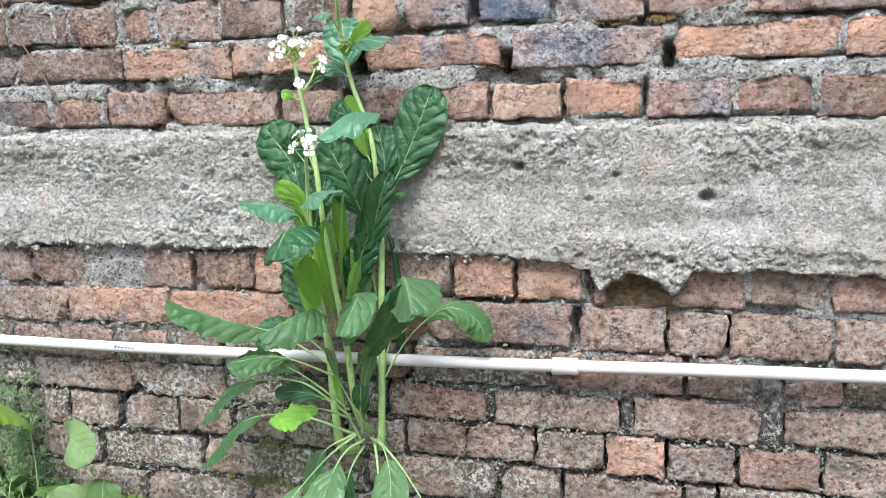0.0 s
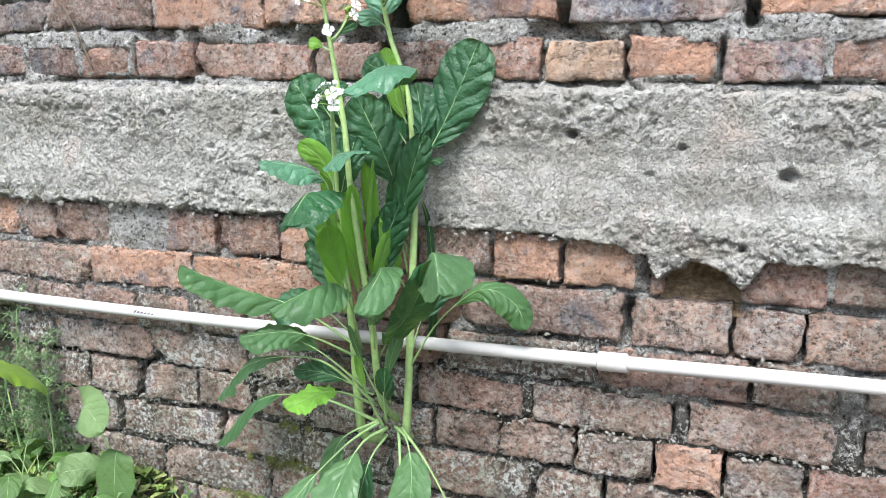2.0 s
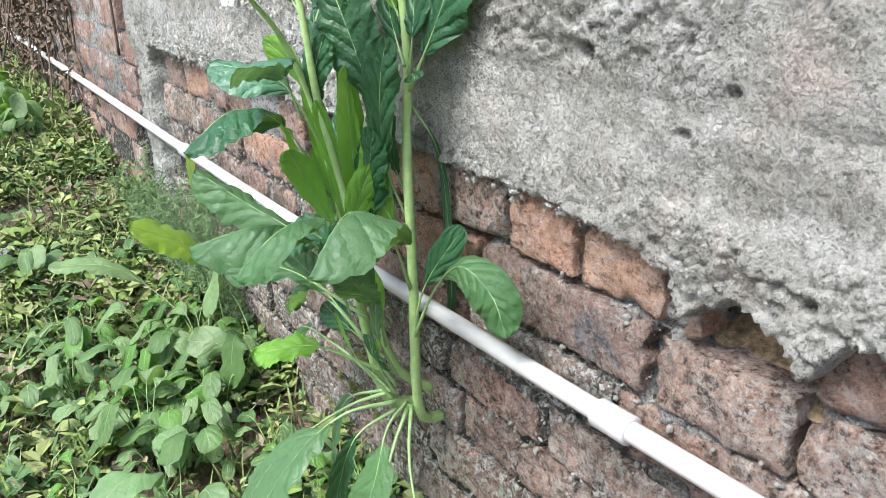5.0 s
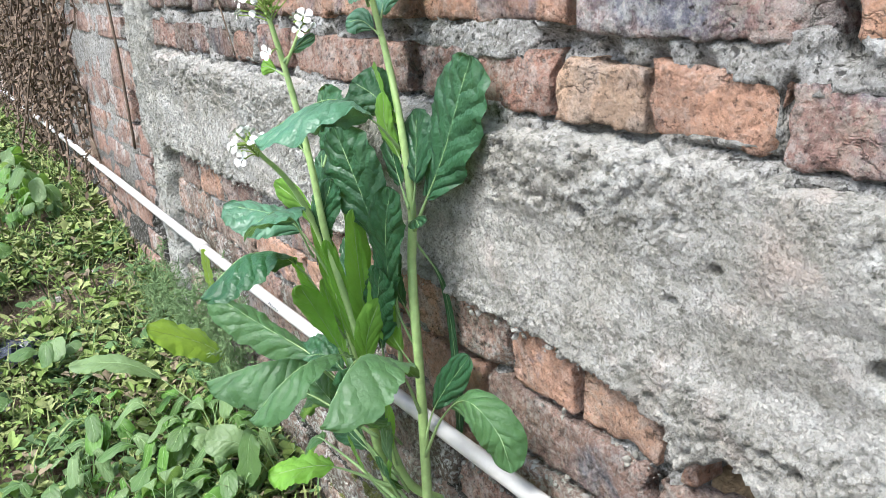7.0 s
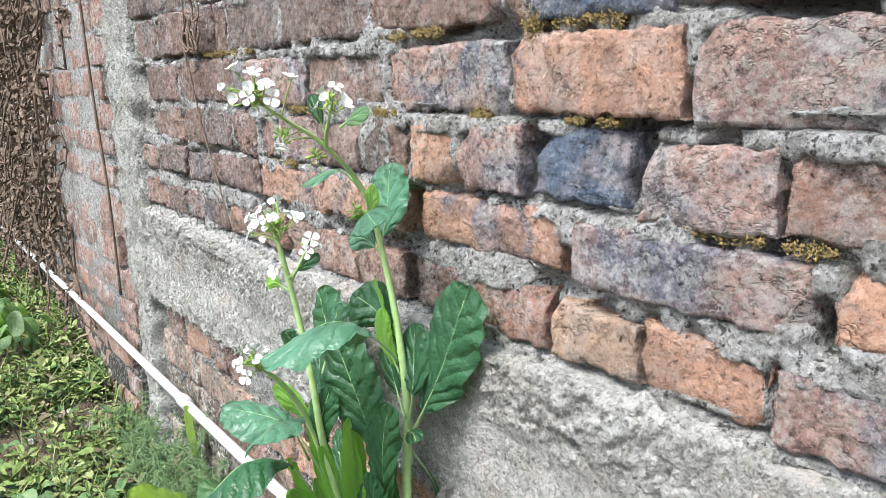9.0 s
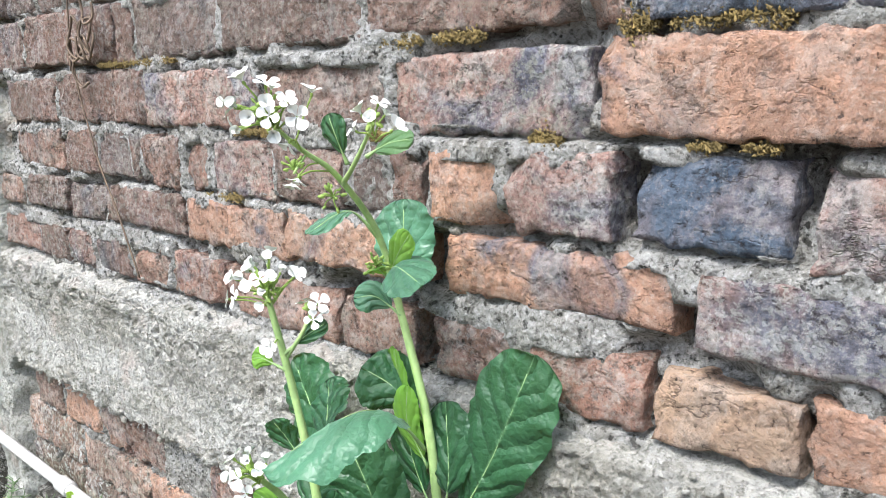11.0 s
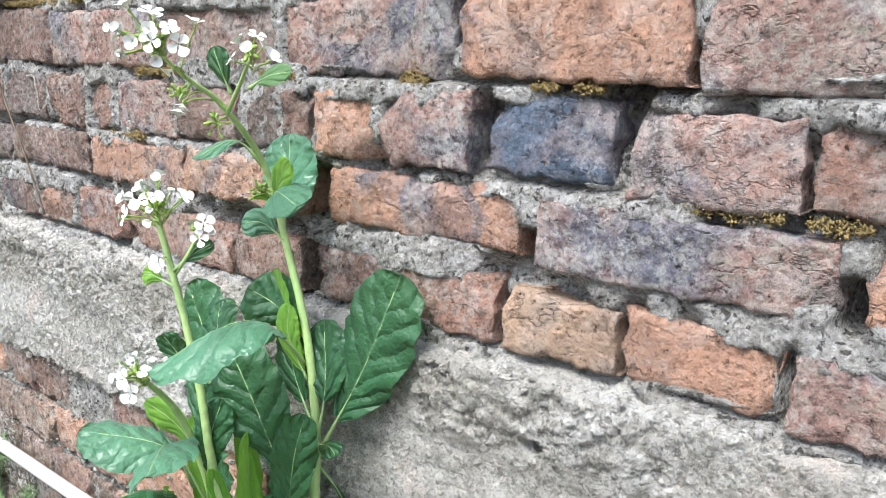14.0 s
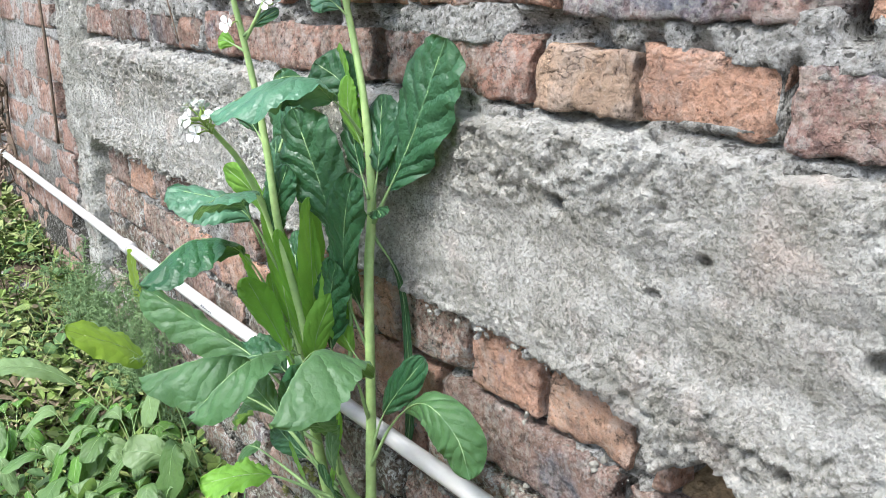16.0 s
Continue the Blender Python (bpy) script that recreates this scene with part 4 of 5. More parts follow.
def petal_mesh():
    rows, cols = 5, 4
    verts, faces = [], []
    for i in range(rows + 1):
        s = i / rows
        w = 0.0008 + 0.0045 * smoothstep(0.25, 0.75, s) * (1 - 0.35 * smoothstep(0.8, 1.0, s))
        for j in range(cols + 1):
            v = 2 * j / cols - 1
            verts.append((v * w, 0.0115 * s + 0.001 * (1 - v * v) * s, 0.004 * s - 0.004 * s * s + 0.0012 * v * v))
    q = cols + 1
    for i in range(rows):
        for j in range(cols):
            faces.append((i * q + j, i * q + j + 1, (i + 1) * q + j + 1, (i + 1) * q + j))
    me = mesh_from("petal", verts, faces)
    me.materials.append(M_PETAL)
    return me


PETAL = petal_mesh()


def turned(axis, roll=0.0):
    """A turn that lays z along axis."""
    return (Vector(axis).to_track_quat("Z", "Y").to_matrix().to_4x4()) @ Matrix.Rotation(roll, 4, "Z")


def ball(r, rings=5, sides=8, stretch=1.0):
    verts, faces = [Vector((0, 0, -r * stretch))], []
    for i in range(1, rings):
        a = math.pi * i / rings
        verts += [Vector((r * math.sin(a) * math.cos(2 * math.pi * k / sides), r * math.sin(a) * math.sin(2 * math.pi * k / sides), -r * stretch * math.cos(a))) for k in range(sides)]
    verts.append(Vector((0, 0, r * stretch)))
    top = len(verts) - 1
    for k in range(sides):
        faces.append((0, 1 + (k + 1) % sides, 1 + k))
        faces.append((top, top - sides + k, top - sides + (k + 1) % sides))
    for i in range(rings - 2):
        for k in range(sides):
            a, b = 1 + i * sides + k, 1 + i * sides + (k + 1) % sides
            faces.append((a, b, b + sides, a + sides))
    return verts, faces


def moved(shape, m):
    return [m @ Vector(v) for v in shape[0]], shape[1]


def flower(owner, at, axis, size=1.0, openness=0.0, root=None):
    """A four-petalled cross flower on its stalk."""
    at, axis = Vector(at), Vector(axis).normalized()
    root = Vector(root) if root is not None else at - axis * 0.02
    line = spline([root, root.lerp(at - axis * 0.004, 0.55) + Vector((0, 0, 0.002)), at - axis * 0.002], 7)
    heart = part("flower", join(tube(line, 0.0007, 5), moved(ball(0.0016 * size, 4, 6, 1.7), Matrix.Translation(at - axis * 0.001) @ turned(axis))), M_BUD, owner, "small white four-petalled flower")
    roll = RND.uniform(0, 1.5)
    for k in range(4):
        ob = new("petal", PETAL)
        ob.parent = heart
        lift = RND.uniform(0.05, 0.35) + openness
        ob.matrix_parent_inverse = Matrix.Identity(4)
        ob.matrix_basis = Matrix.Translation(at) @ turned(axis, roll + k * math.pi / 2 + RND.uniform(-0.15, 0.15)) @ Matrix.Rotation(lift, 4, "X") @ Matrix.Scale(size * RND.uniform(0.85, 1.1), 4)
    return heart


def buds(owner, at, axis, n, spread, size=0.0022):
    """A tight head of green buds."""
    shapes = []
    for _ in range(n):
        d = Vector((RND.gauss(0, 1), RND.gauss(0, 1), RND.gauss(0.4, 0.8))).normalized()
        p = Vector(at) + d * spread * RND.uniform(0.5, 1.0)
        shapes.append(tube(spline([Vector(at), Vector(at).lerp(p, 0.6) + Vector(axis) * 0.003, p], 5), 0.0006, 4))
        shapes.append(moved(ball(size * RND.uniform(0.7, 1.2), 4, 6, 1.8), Matrix.Translation(p) @ turned(d)))
    part("bud_head", join(*shapes), M_BUD, owner, "tight cluster of yellow-green buds")


# ---- the flowering plant in the wall ----
plant = empty("mustard_plant", (-0.2, 0.0, 0.28), "tall green mustard plant with white flowers rooted in the brick wall", "plant")

RIGHT = [(-0.186, -0.002, 0.256), (-0.178, -0.036, 0.274), (-0.171, -0.047, 0.335), (-0.165, -0.05, 0.47), (-0.158, -0.056, 0.616), (-0.163, -0.048, 0.7), (-0.172, -0.05, 0.79),
         (-0.2, -0.048, 0.87), (-0.208, -0.065, 0.945), (-0.19, -0.12, 1.0), (-0.185, -0.155, 1.022), (-0.168, -0.195, 1.045)]
TRUNK = [(-0.238, -0.002, 0.246), (-0.245, -0.042, 0.264), (-0.247, -0.06, 0.32), (-0.244, -0.084, 0.45), (-0.25, -0.098, 0.569), (-0.248, -0.118, 0.66), (-0.234, -0.152, 0.73), (-0.213, -0.194, 0.778)]
REAR = [(-0.21, 0.0, 0.28), (-0.214, -0.052, 0.335), (-0.212, -0.085, 0.46), (-0.221, -0.1, 0.56), (-0.226, -0.12, 0.66), (-0.23, -0.128, 0.743), (-0.238, -0.135, 0.81),
        (-0.244, -0.145, 0.872), (-0.246, -0.152, 0.905)]


def stem(path, r0, r1, knots=60, swell=0.0):
    line = spline(path, knots)
    return tube(line, [(r0 + (r1 - r0) * i / (knots - 1)) * (1 + swell * math.exp(-9.0 * i / knots)) for i in range(knots)], 10, 0.12)


part("stem", stem(RIGHT, 0.0072, 0.0013), M_STEM, plant, "pale green upright stem")
part("stem", stem(TRUNK, 0.0084, 0.0022, 60, 0.15), M_STEM, plant, "pale green upright stem")
part("stem", stem(REAR, 0.0062, 0.0024, 60), M_STEM, plant, "thin green upright stem")

# broad leaves of the taller stem
leaf(plant, [(-0.157, -0.05, 0.675), (-0.113, -0.036, 0.765), (-0.076, -0.026, 0.86)], 0.08, (0.1, -1, 0.05), M_LEAF, 0.22, 0.12, 0.006, 0.003)
leaf(plant, [(-0.16, -0.05, 0.685), (-0.15, -0.048, 0.74), (-0.165, -0.034, 0.802)], 0.05, (0.2, -1, 0), M_LEAF, 0.4, 0.2, 0.004)
leaf(plant, [(-0.19, -0.06, 0.5), (-0.172, -0.072, 0.62), (-0.188, -0.088, 0.7), (-0.226, -0.1, 0.785)], 0.066, (0.5, -0.85, 0.2), M_LEAF, 0.52, 0.15, 0.006, 0.003)
leaf(plant, [(-0.174, -0.05, 0.76), (-0.168, -0.085, 0.797), (-0.162, -0.135, 0.824), (-0.194, -0.2, 0.79)], 0.066, (-0.3, -0.3, 1), M_LEAF_SHEEN, 0.36, -0.25, 0.007, 0.0024, 0.45)
leaf(plant, [(-0.17, -0.05, 0.53), (-0.17, -0.075, 0.6), (-0.148, -0.09, 0.68), (-0.13, -0.09, 0.735)], 0.042, (0.5, -1, 0.2), M_LEAF, 0.3, 0.35, 0.006)
leaf(plant, [(-0.172, -0.048, 0.78), (-0.195, -0.055, 0.81), (-0.2, -0.06, 0.85)], 0.03, (-0.3, -1, 0.1), M_LEAF_LIME, 0.15, 0.2, 0.003)
leaf(plant, [(-0.165, -0.045, 0.66), (-0.15, -0.02, 0.6), (-0.145, -0.012, 0.47), (-0.15, -0.012, 0.4)], 0.013, (0.3, -1, 0.1), M_LEAF, 0.15, 0.2, 0.004)
leaf(plant, [(-0.158, -0.055, 0.7), (-0.19, -0.05, 0.745), (-0.205, -0.045, 0.79)], 0.045, (0, -1, 0.2), M_LEAF, 0.25, 0.2, 0.006)
leaf(plant, [(-0.158, -0.055, 0.685), (-0.128, -0.065, 0.697), (-0.112, -0.07, 0.694)], 0.02, (0, -0.5, 1), M_LEAF, 0.2, 0.2, 0.003)
leaf(plant, [(-0.166, -0.052, 0.45), (-0.135, -0.092, 0.53), (-0.088, -0.16, 0.588), (-0.055, -0.222, 0.55)], 0.076, (-0.35, -0.35, 1), M_LEAF_MID, 0.3, -0.6, 0.009, 0.003, 0.45)
leaf(plant, [(-0.166, -0.05, 0.39), (-0.12, -0.052, 0.465), (-0.055, -0.062, 0.52), (-0.008, -0.058, 0.505), (0.012, -0.056, 0.468)], 0.046, (0.25, -0.6, 0.6), M_LEAF_MID, 0.36, -0.1, 0.005, 0.0026, 0.3)
leaf(plant, [(-0.165, -0.05, 0.41), (-0.15, -0.04, 0.465), (-0.112, -0.018, 0.533)], 0.036, (0.1, -1, 0.1), M_LEAF, 0.45, 0.3, 0.003)
# the shorter stem
leaf(plant, [(-0.252, -0.1, 0.69), (-0.3, -0.07, 0.75), (-0.352, -0.055, 0.805)], 0.08, (-0.1, -1, 0.25), M_LEAF, 0.15, 0.2, 0.009, 0.0028)
leaf(plant, [(-0.24, -0.11, 0.74), (-0.27, -0.08, 0.775), (-0.29, -0.06, 0.8)], 0.05, (0.1, -1, 0.2), M_LEAF, 0.25, 0.2, 0.006)
leaf(plant, [(-0.246, -0.13, 0.64), (-0.225, -0.165, 0.705), (-0.168, -0.222, 0.715)], 0.058, (0.1, -0.6, 0.9), M_LEAF_SHEEN, 0.35, -0.15, 0.004, 0.002, 0.3)
leaf(plant, [(-0.25, -0.11, 0.61), (-0.262, -0.145, 0.68), (-0.318, -0.2, 0.7)], 0.06, (-0.1, -0.5, 1), M_LEAF_SHEEN, 0.4, -0.15, 0.005, 0.002, 0.25)
leaf(plant, [(-0.25, -0.115, 0.65), (-0.262, -0.13, 0.695), (-0.287, -0.15, 0.722)], 0.032, (0, -1, 0.3), M_LEAF_LIME, 0.2, 0.25, 0.003)
leaf(plant, [(-0.249, -0.105, 0.55), (-0.248, -0.15, 0.635), (-0.242, -0.205, 0.662), (-0.24, -0.262, 0.628)], 0.084, (-0.3, -0.5, 0.9), M_LEAF, 0.36, -0.2, 0.005, 0.0022, 0.35)
leaf(plant, [(-0.248, -0.1, 0.53), (-0.262, -0.125, 0.59), (-0.262, -0.15, 0.64)], 0.035, (-0.3, -0.9, 0.3), M_LEAF_LIME, 0.2, 0.4, 0.004)
leaf(plant, [(-0.245, -0.1, 0.52), (-0.29, -0.07, 0.57), (-0.33, -0.05, 0.625)], 0.05, (0, -1, 0.2), M_LEAF, 0.25, 0.3, 0.008)
leaf(plant, [(-0.24, -0.09, 0.48), (-0.29, -0.07, 0.53), (-0.325, -0.055, 0.57)], 0.05, (0.1, -1, 0.2), M_LEAF, 0.2, 0.3, 0.008)
leaf(plant, [(-0.212, -0.08, 0.47), (-0.212, -0.09, 0.57), (-0.2, -0.1, 0.7)], 0.034, (1, 0.1, 0), M_LEAF_LIME, 0.25, 0.35, 0.004)
leaf(plant, [(-0.215, -0.085, 0.45), (-0.195, -0.1, 0.54), (-0.18, -0.085, 0.6)], 0.032, (1, -0.2, 0), M_LEAF_LIME, 0.3, 0.3, 0.004)
leaf(plant, [(-0.21, -0.08, 0.42), (-0.2, -0.105, 0.48), (-0.172, -0.135, 0.545)], 0.045, (-0.2, -1, 0.2), M_LEAF_PALE, 0.35, 0.4, 0.008)
leaf(plant, [(-0.238, -0.08, 0.42), (-0.32, -0.11, 0.478), (-0.4, -0.15, 0.51), (-0.462, -0.19, 0.545)], 0.054, (0.1, -0.3, 1), M_LEAF_MID, 0.32, -0.5, 0.008, 0.003, 0.4)
leaf(plant, [(-0.232, -0.08, 0.42), (-0.22, -0.15, 0.52), (-0.228, -0.2, 0.54), (-0.27, -0.262, 0.518)], 0.056, (-0.1, -0.3, 1), M_LEAF_MID, 0.3, -0.6, 0.009, 0.003, 0.5)
leaf(plant, [(-0.235, -0.08, 0.43), (-0.3, -0.1, 0.485), (-0.35, -0.13, 0.47)], 0.06, (0, -0.8, 0.8), M_LEAF, 0.35, 0.2, 0.008)
# the lower leaves, on long pale stalks
leaf(plant, [(-0.222, -0.06, 0.33), (-0.3, -0.09, 0.395), (-0.42, -0.085, 0.372), (-0.5, -0.06, 0.295)], 0.045, (0, -0.6, 1), M_LEAF_MID, 0.5, -0.3, 0.008, 0.0028)
leaf(plant, [(-0.22, -0.06, 0.3), (-0.3, -0.09, 0.335), (-0.4, -0.093, 0.318), (-0.495, -0.077, 0.222)], 0.04, (0, -0.5, 1), M_LEAF_MID, 0.55, -0.3, 0.006, 0.003)
leaf(plant, [(-0.222, -0.06, 0.34), (-0.28, -0.085, 0.372), (-0.345, -0.08, 0.372)], 0.036, (0, -0.7, 1), M_LEAF, 0.35, 0.2, 0.005)
leaf(plant, [(-0.225, -0.07, 0.35), (-0.304, -0.1, 0.418), (-0.398, -0.1, 0.432)], 0.045, (0, -0.7, 1), M_LEAF_MID, 0.45, 0.25, 0.008, 0.0024)
leaf(plant, [(-0.215, -0.06, 0.3), (-0.262, -0.1, 0.27), (-0.278, -0.115, 0.165)], 0.045, (-0.3, -1, 0.1), M_LEAF_PALE, 0.4, 0.35, 0.006, 0.003)
leaf(plant, [(-0.2, -0.06, 0.29), (-0.21, -0.13, 0.29), (-0.215, -0.2, 0.245), (-0.222, -0.27, 0.15)], 0.075, (-0.2, -0.7, 0.8), M_LEAF_PALE, 0.4, 0.25, 0.008, 0.0034)
leaf(plant, [(-0.19, -0.05, 0.29), (-0.15, -0.1, 0.295), (-0.13, -0.13, 0.25), (-0.128, -0.16, 0.165)], 0.06, (0.1, -1, 0.4), M_LEAF_PALE, 0.45, 0.25, 0.006, 0.003)
leaf(plant, [(-0.2, -0.06, 0.28), (-0.205, -0.12, 0.25), (-0.225, -0.15, 0.12)], 0.045, (0, -1, 0.2), M_LEAF, 0.45, 0.3, 0.006, 0.0028)
leaf(plant, [(-0.18, -0.05, 0.29), (-0.12, -0.09, 0.255), (-0.06, -0.11, 0.17), (-0.02, -0.14, 0.08)], 0.05, (0.1, -1, 0.3), M_LEAF_PALE, 0.6, 0.2, 0.006, 0.0028)
leaf(plant, [(-0.185, -0.05, 0.29), (-0.165, -0.09, 0.24), (-0.15, -0.13, 0.13), (-0.16, -0.17, 0.05)], 0.055, (0, -1, 0.3), M_LEAF_PALE, 0.6, 0.2, 0.006, 0.003)
leaf(plant, [(-0.21, -0.06, 0.3), (-0.25, -0.11, 0.27), (-0.3, -0.18, 0.2), (-0.33, -0.24, 0.1)], 0.06, (-0.2, -0.8, 0.7), M_LEAF_PALE, 0.5, 0.2, 0.006, 0.003)
leaf(plant, [(-0.2, -0.06, 0.33), (-0.19, -0.09, 0.365), (-0.185, -0.1, 0.4)], 0.03, (0, -1, 0), M_LEAF, 0.1, 0.3, 0.003)
# smaller leaves that crowd the middle of the stems
leaf(plant, [(-0.175, -0.05, 0.77), (-0.195, -0.06, 0.81), (-0.225, -0.075, 0.83)], 0.055, (0, -0.8, 0.6), M_LEAF, 0.25, 0.15, 0.005)
leaf(plant, [(-0.172, -0.05, 0.745), (-0.185, -0.06, 0.785), (-0.182, -0.062, 0.82)], 0.026, (0.3, -1, 0), M_LEAF_LIME, 0.1, 0.3, 0.003)
leaf(plant, [(-0.245, -0.1, 0.5), (-0.25, -0.13, 0.57), (-0.248, -0.15, 0.61)], 0.04, (0.6, -0.8, 0.1), M_LEAF_LIME, 0.15, 0.35, 0.004)
leaf(plant, [(-0.17, -0.05, 0.5), (-0.185, -0.075, 0.56), (-0.188, -0.08, 0.63)], 0.034, (0.8, -0.6, 0), M_LEAF_LIME, 0.25, 0.4, 0.004)
leaf(plant, [(-0.17, -0.05, 0.56), (-0.178, -0.07, 0.62), (-0.172, -0.08, 0.68)], 0.032, (0.5, -0.9, 0), M_LEAF, 0.2, 0.4, 0.006)
leaf(plant, [(-0.215, -0.07, 0.33), (-0.25, -0.14, 0.37), (-0.29, -0.2, 0.36)], 0.055, (0, -0.4, 1), M_LEAF_LIME, 0.45, 0.15, 0.006, 0.0028)
leaf(plant, [(-0.195, -0.06, 0.33), (-0.182, -0.09, 0.4), (-0.16, -0.1, 0.46)], 0.02, (0.3, -1, 0), M_LEAF_PALE, 0.4, 0.3, 0.003)
leaf(plant, [(-0.25, -0.115, 0.66), (-0.272, -0.1, 0.71), (-0.285, -0.09, 0.75)], 0.05, (0, -1, 0.2), M_LEAF, 0.2, 0.2, 0.006)
leaf(plant, [(-0.25, -0.11, 0.63), (-0.232, -0.12, 0.685), (-0.222, -0.11, 0.73)], 0.04, (0.4, -0.9, 0.1), M_LEAF, 0.2, 0.3, 0.005)
leaf(plant, [(-0.243, -0.12, 0.74), (-0.262, -0.13, 0.772), (-0.268, -0.14, 0.79)], 0.032, (0.2, -1, 0.2), M_LEAF, 0.3, 0.2, 0.004)
leaf(plant, [(-0.2, -0.075, 0.49), (-0.175, -0.14, 0.55), (-0.142, -0.205, 0.566), (-0.148, -0.257, 0.525)], 0.052, (-0.2, -0.6, 0.8), M_LEAF_MID, 0.36, -0.35, 0.007, 0.0022, 0.35)
leaf(plant, [(-0.222, -0.05, 0.38), (-0.19, -0.085, 0.43), (-0.125, -0.145, 0.505), (-0.085, -0.166, 0.58)], 0.056, (0.7, -0.7, 0.1), M_LEAF, 0.34, 0.55, 0.006, 0.0024, 0.1)
leaf(plant, [(-0.2, -0.075, 0.5), (-0.19, -0.085, 0.575), (-0.165, -0.09, 0.64)], 0.05, (0.2, -1, 0.1), M_LEAF, 0.2, 0.2, 0.006)
leaf(plant, [(-0.2, -0.07, 0.37), (-0.175, -0.09, 0.43), (-0.158, -0.1, 0.49)], 0.022, (0.3, -1, 0), M_LEAF_LIME, 0.3, 0.4, 0.003)
leaf(plant, [(-0.225, -0.08, 0.4), (-0.3, -0.14, 0.45), (-0.36, -0.2, 0.455)], 0.05, (0, -0.5, 1), M_LEAF_MID, 0.45, -0.3, 0.006, 0.0026, 0.3)
for k in range(3):
    foot = Vector((-0.205 + 0.004 * (k % 3), -0.06, 0.29 + 0.012 * k))
    tip = foot + Vector((RND.uniform(-0.05, 0.06), RND.uniform(-0.07, -0.02), RND.uniform(0.08, 0.16)))
    leaf(plant, [foot, foot.lerp(tip, 0.5) + Vector((0, -0.012, 0.004)), tip], RND.uniform(0.012, 0.02), (RND.uniform(-0.5, 0.5), -1, 0.2), RND.choice((M_LEAF_LIME, M_LEAF_LIME, M_LEAF_PALE)), 0.55, 0.35, 0.004, 0.0026)
for foot, mid, tip, wide, facing in [((-0.243, -0.095, 0.5), (-0.258, -0.105, 0.6), (-0.268, -0.112, 0.7), 0.026, (0.4, -0.9, 0.35)), ((-0.226, -0.085, 0.47), (-0.234, -0.1, 0.56), (-0.24, -0.11, 0.66), 0.022, (0.2, -0.9, 0.4)),
                                     ((-0.214, -0.085, 0.5), (-0.226, -0.105, 0.59), (-0.222, -0.125, 0.665), 0.024, (0.5, -0.8, 0.3)), ((-0.205, -0.075, 0.54), (-0.208, -0.09, 0.62), (-0.212, -0.1, 0.7), 0.022, (0.3, -0.9, 0.3)),
                                     ((-0.238, -0.085, 0.44), (-0.262, -0.1, 0.52), (-0.275, -0.11, 0.6), 0.024, (0.2, -0.9, 0.4))]:
    leaf(plant, [foot, mid, tip], wide, facing, M_LEAF_LIME, 0.2, 0.4, 0.004, 0.0018)
# the crown of the taller stem
leaf(plant, [(-0.203, -0.048, 0.885), (-0.215, -0.032, 0.925), (-0.222, -0.022, 0.97)], 0.066, (0.15, -1, 0.1), M_LEAF_SHEEN, 0.12, 0.15, 0.004)
leaf(plant, [(-0.203, -0.06, 0.905), (-0.168, -0.085, 0.928), (-0.122, -0.1, 0.922)], 0.043, (0.05, -0.6, 0.8), M_LEAF_SHEEN, 0.22, -0.1, 0.003)
leaf(plant, [(-0.2, -0.05, 0.875), (-0.22, -0.06, 0.89), (-0.238, -0.07, 0.888)], 0.028, (0, -1, 0.4), M_LEAF_SHEEN, 0.2, 0.15, 0.002)
leaf(plant, [(-0.205, -0.06, 0.91), (-0.2, -0.075, 0.92), (-0.19, -0.09, 0.922)], 0.014, (0, -0.6, 1), M_LEAF_LIME, 0.1, 0.15, 0.002)
leaf(plant, [(-0.203, -0.06, 0.91), (-0.175, -0.075, 0.935), (-0.155, -0.08, 0.955)], 0.024, (0.1, -1, 0), M_LEAF_LIME, 0.15, 0.3, 0.002)
leaf(plant, [(-0.208, -0.062, 0.94), (-0.215, -0.09, 0.968), (-0.216, -0.132, 0.955)], 0.026, (0, -0.6, 1), M_LEAF_SHEEN, 0.45, 0.1, 0.003)
leaf(plant, [(-0.17, -0.108, 1.015), (-0.15, -0.105, 1.025), (-0.128, -0.1, 1.029)], 0.02, (0, -0.9, 0.5), M_LEAF_PALE, 0.2, 0.15, 0.002)
leaf(plant, [(-0.178, -0.12, 1.01), (-0.18, -0.128, 1.03), (-0.186, -0.13, 1.047)], 0.022, (0.1, -1, 0.2), M_LEAF, 0.2, 0.2, 0.002)
leaf(plant, [(-0.241, -0.142, 0.855), (-0.228, -0.13, 0.87), (-0.218, -0.115, 0.88)], 0.018, (0, -1, 0.2), M_LEAF, 0.3, 0.2, 0.002)
leaf(plant, [(-0.24, -0.14, 0.84), (-0.256, -0.152, 0.85), (-0.266, -0.157, 0.85)], 0.018, (0, -1, 0.4), M_LEAF_LIME, 0.3, 0.2, 0.002)

# flower heads: the foot of the head, its axis, and how many open flowers stand round it
HEADS = [((-0.165, -0.195, 1.046), (0.25, -0.75, 0.6), 15, 0.025), ((-0.128, -0.138, 1.038), (0.1, -0.3, 1.0), 6, 0.016),
         ((-0.246, -0.152, 0.905), (0.05, -0.35, 0.9), 18, 0.028), ((-0.212, -0.197, 0.778), (0.1, -0.6, 0.8), 10, 0.02), ((-0.223, -0.128, 0.887), (0.3, -0.2, 1), 4, 0.013)]
part("stem", stem([(-0.19, -0.115, 0.995), (-0.162, -0.128, 1.01), (-0.128, -0.138, 1.04)], 0.0022, 0.0014, 12), M_STEM, plant, "thin flower stalk")
part("stem", stem([(-0.243, -0.14, 0.85), (-0.228, -0.134, 0.872), (-0.223, -0.128, 0.888)], 0.002, 0.0012, 12), M_STEM, plant, "thin flower stalk")
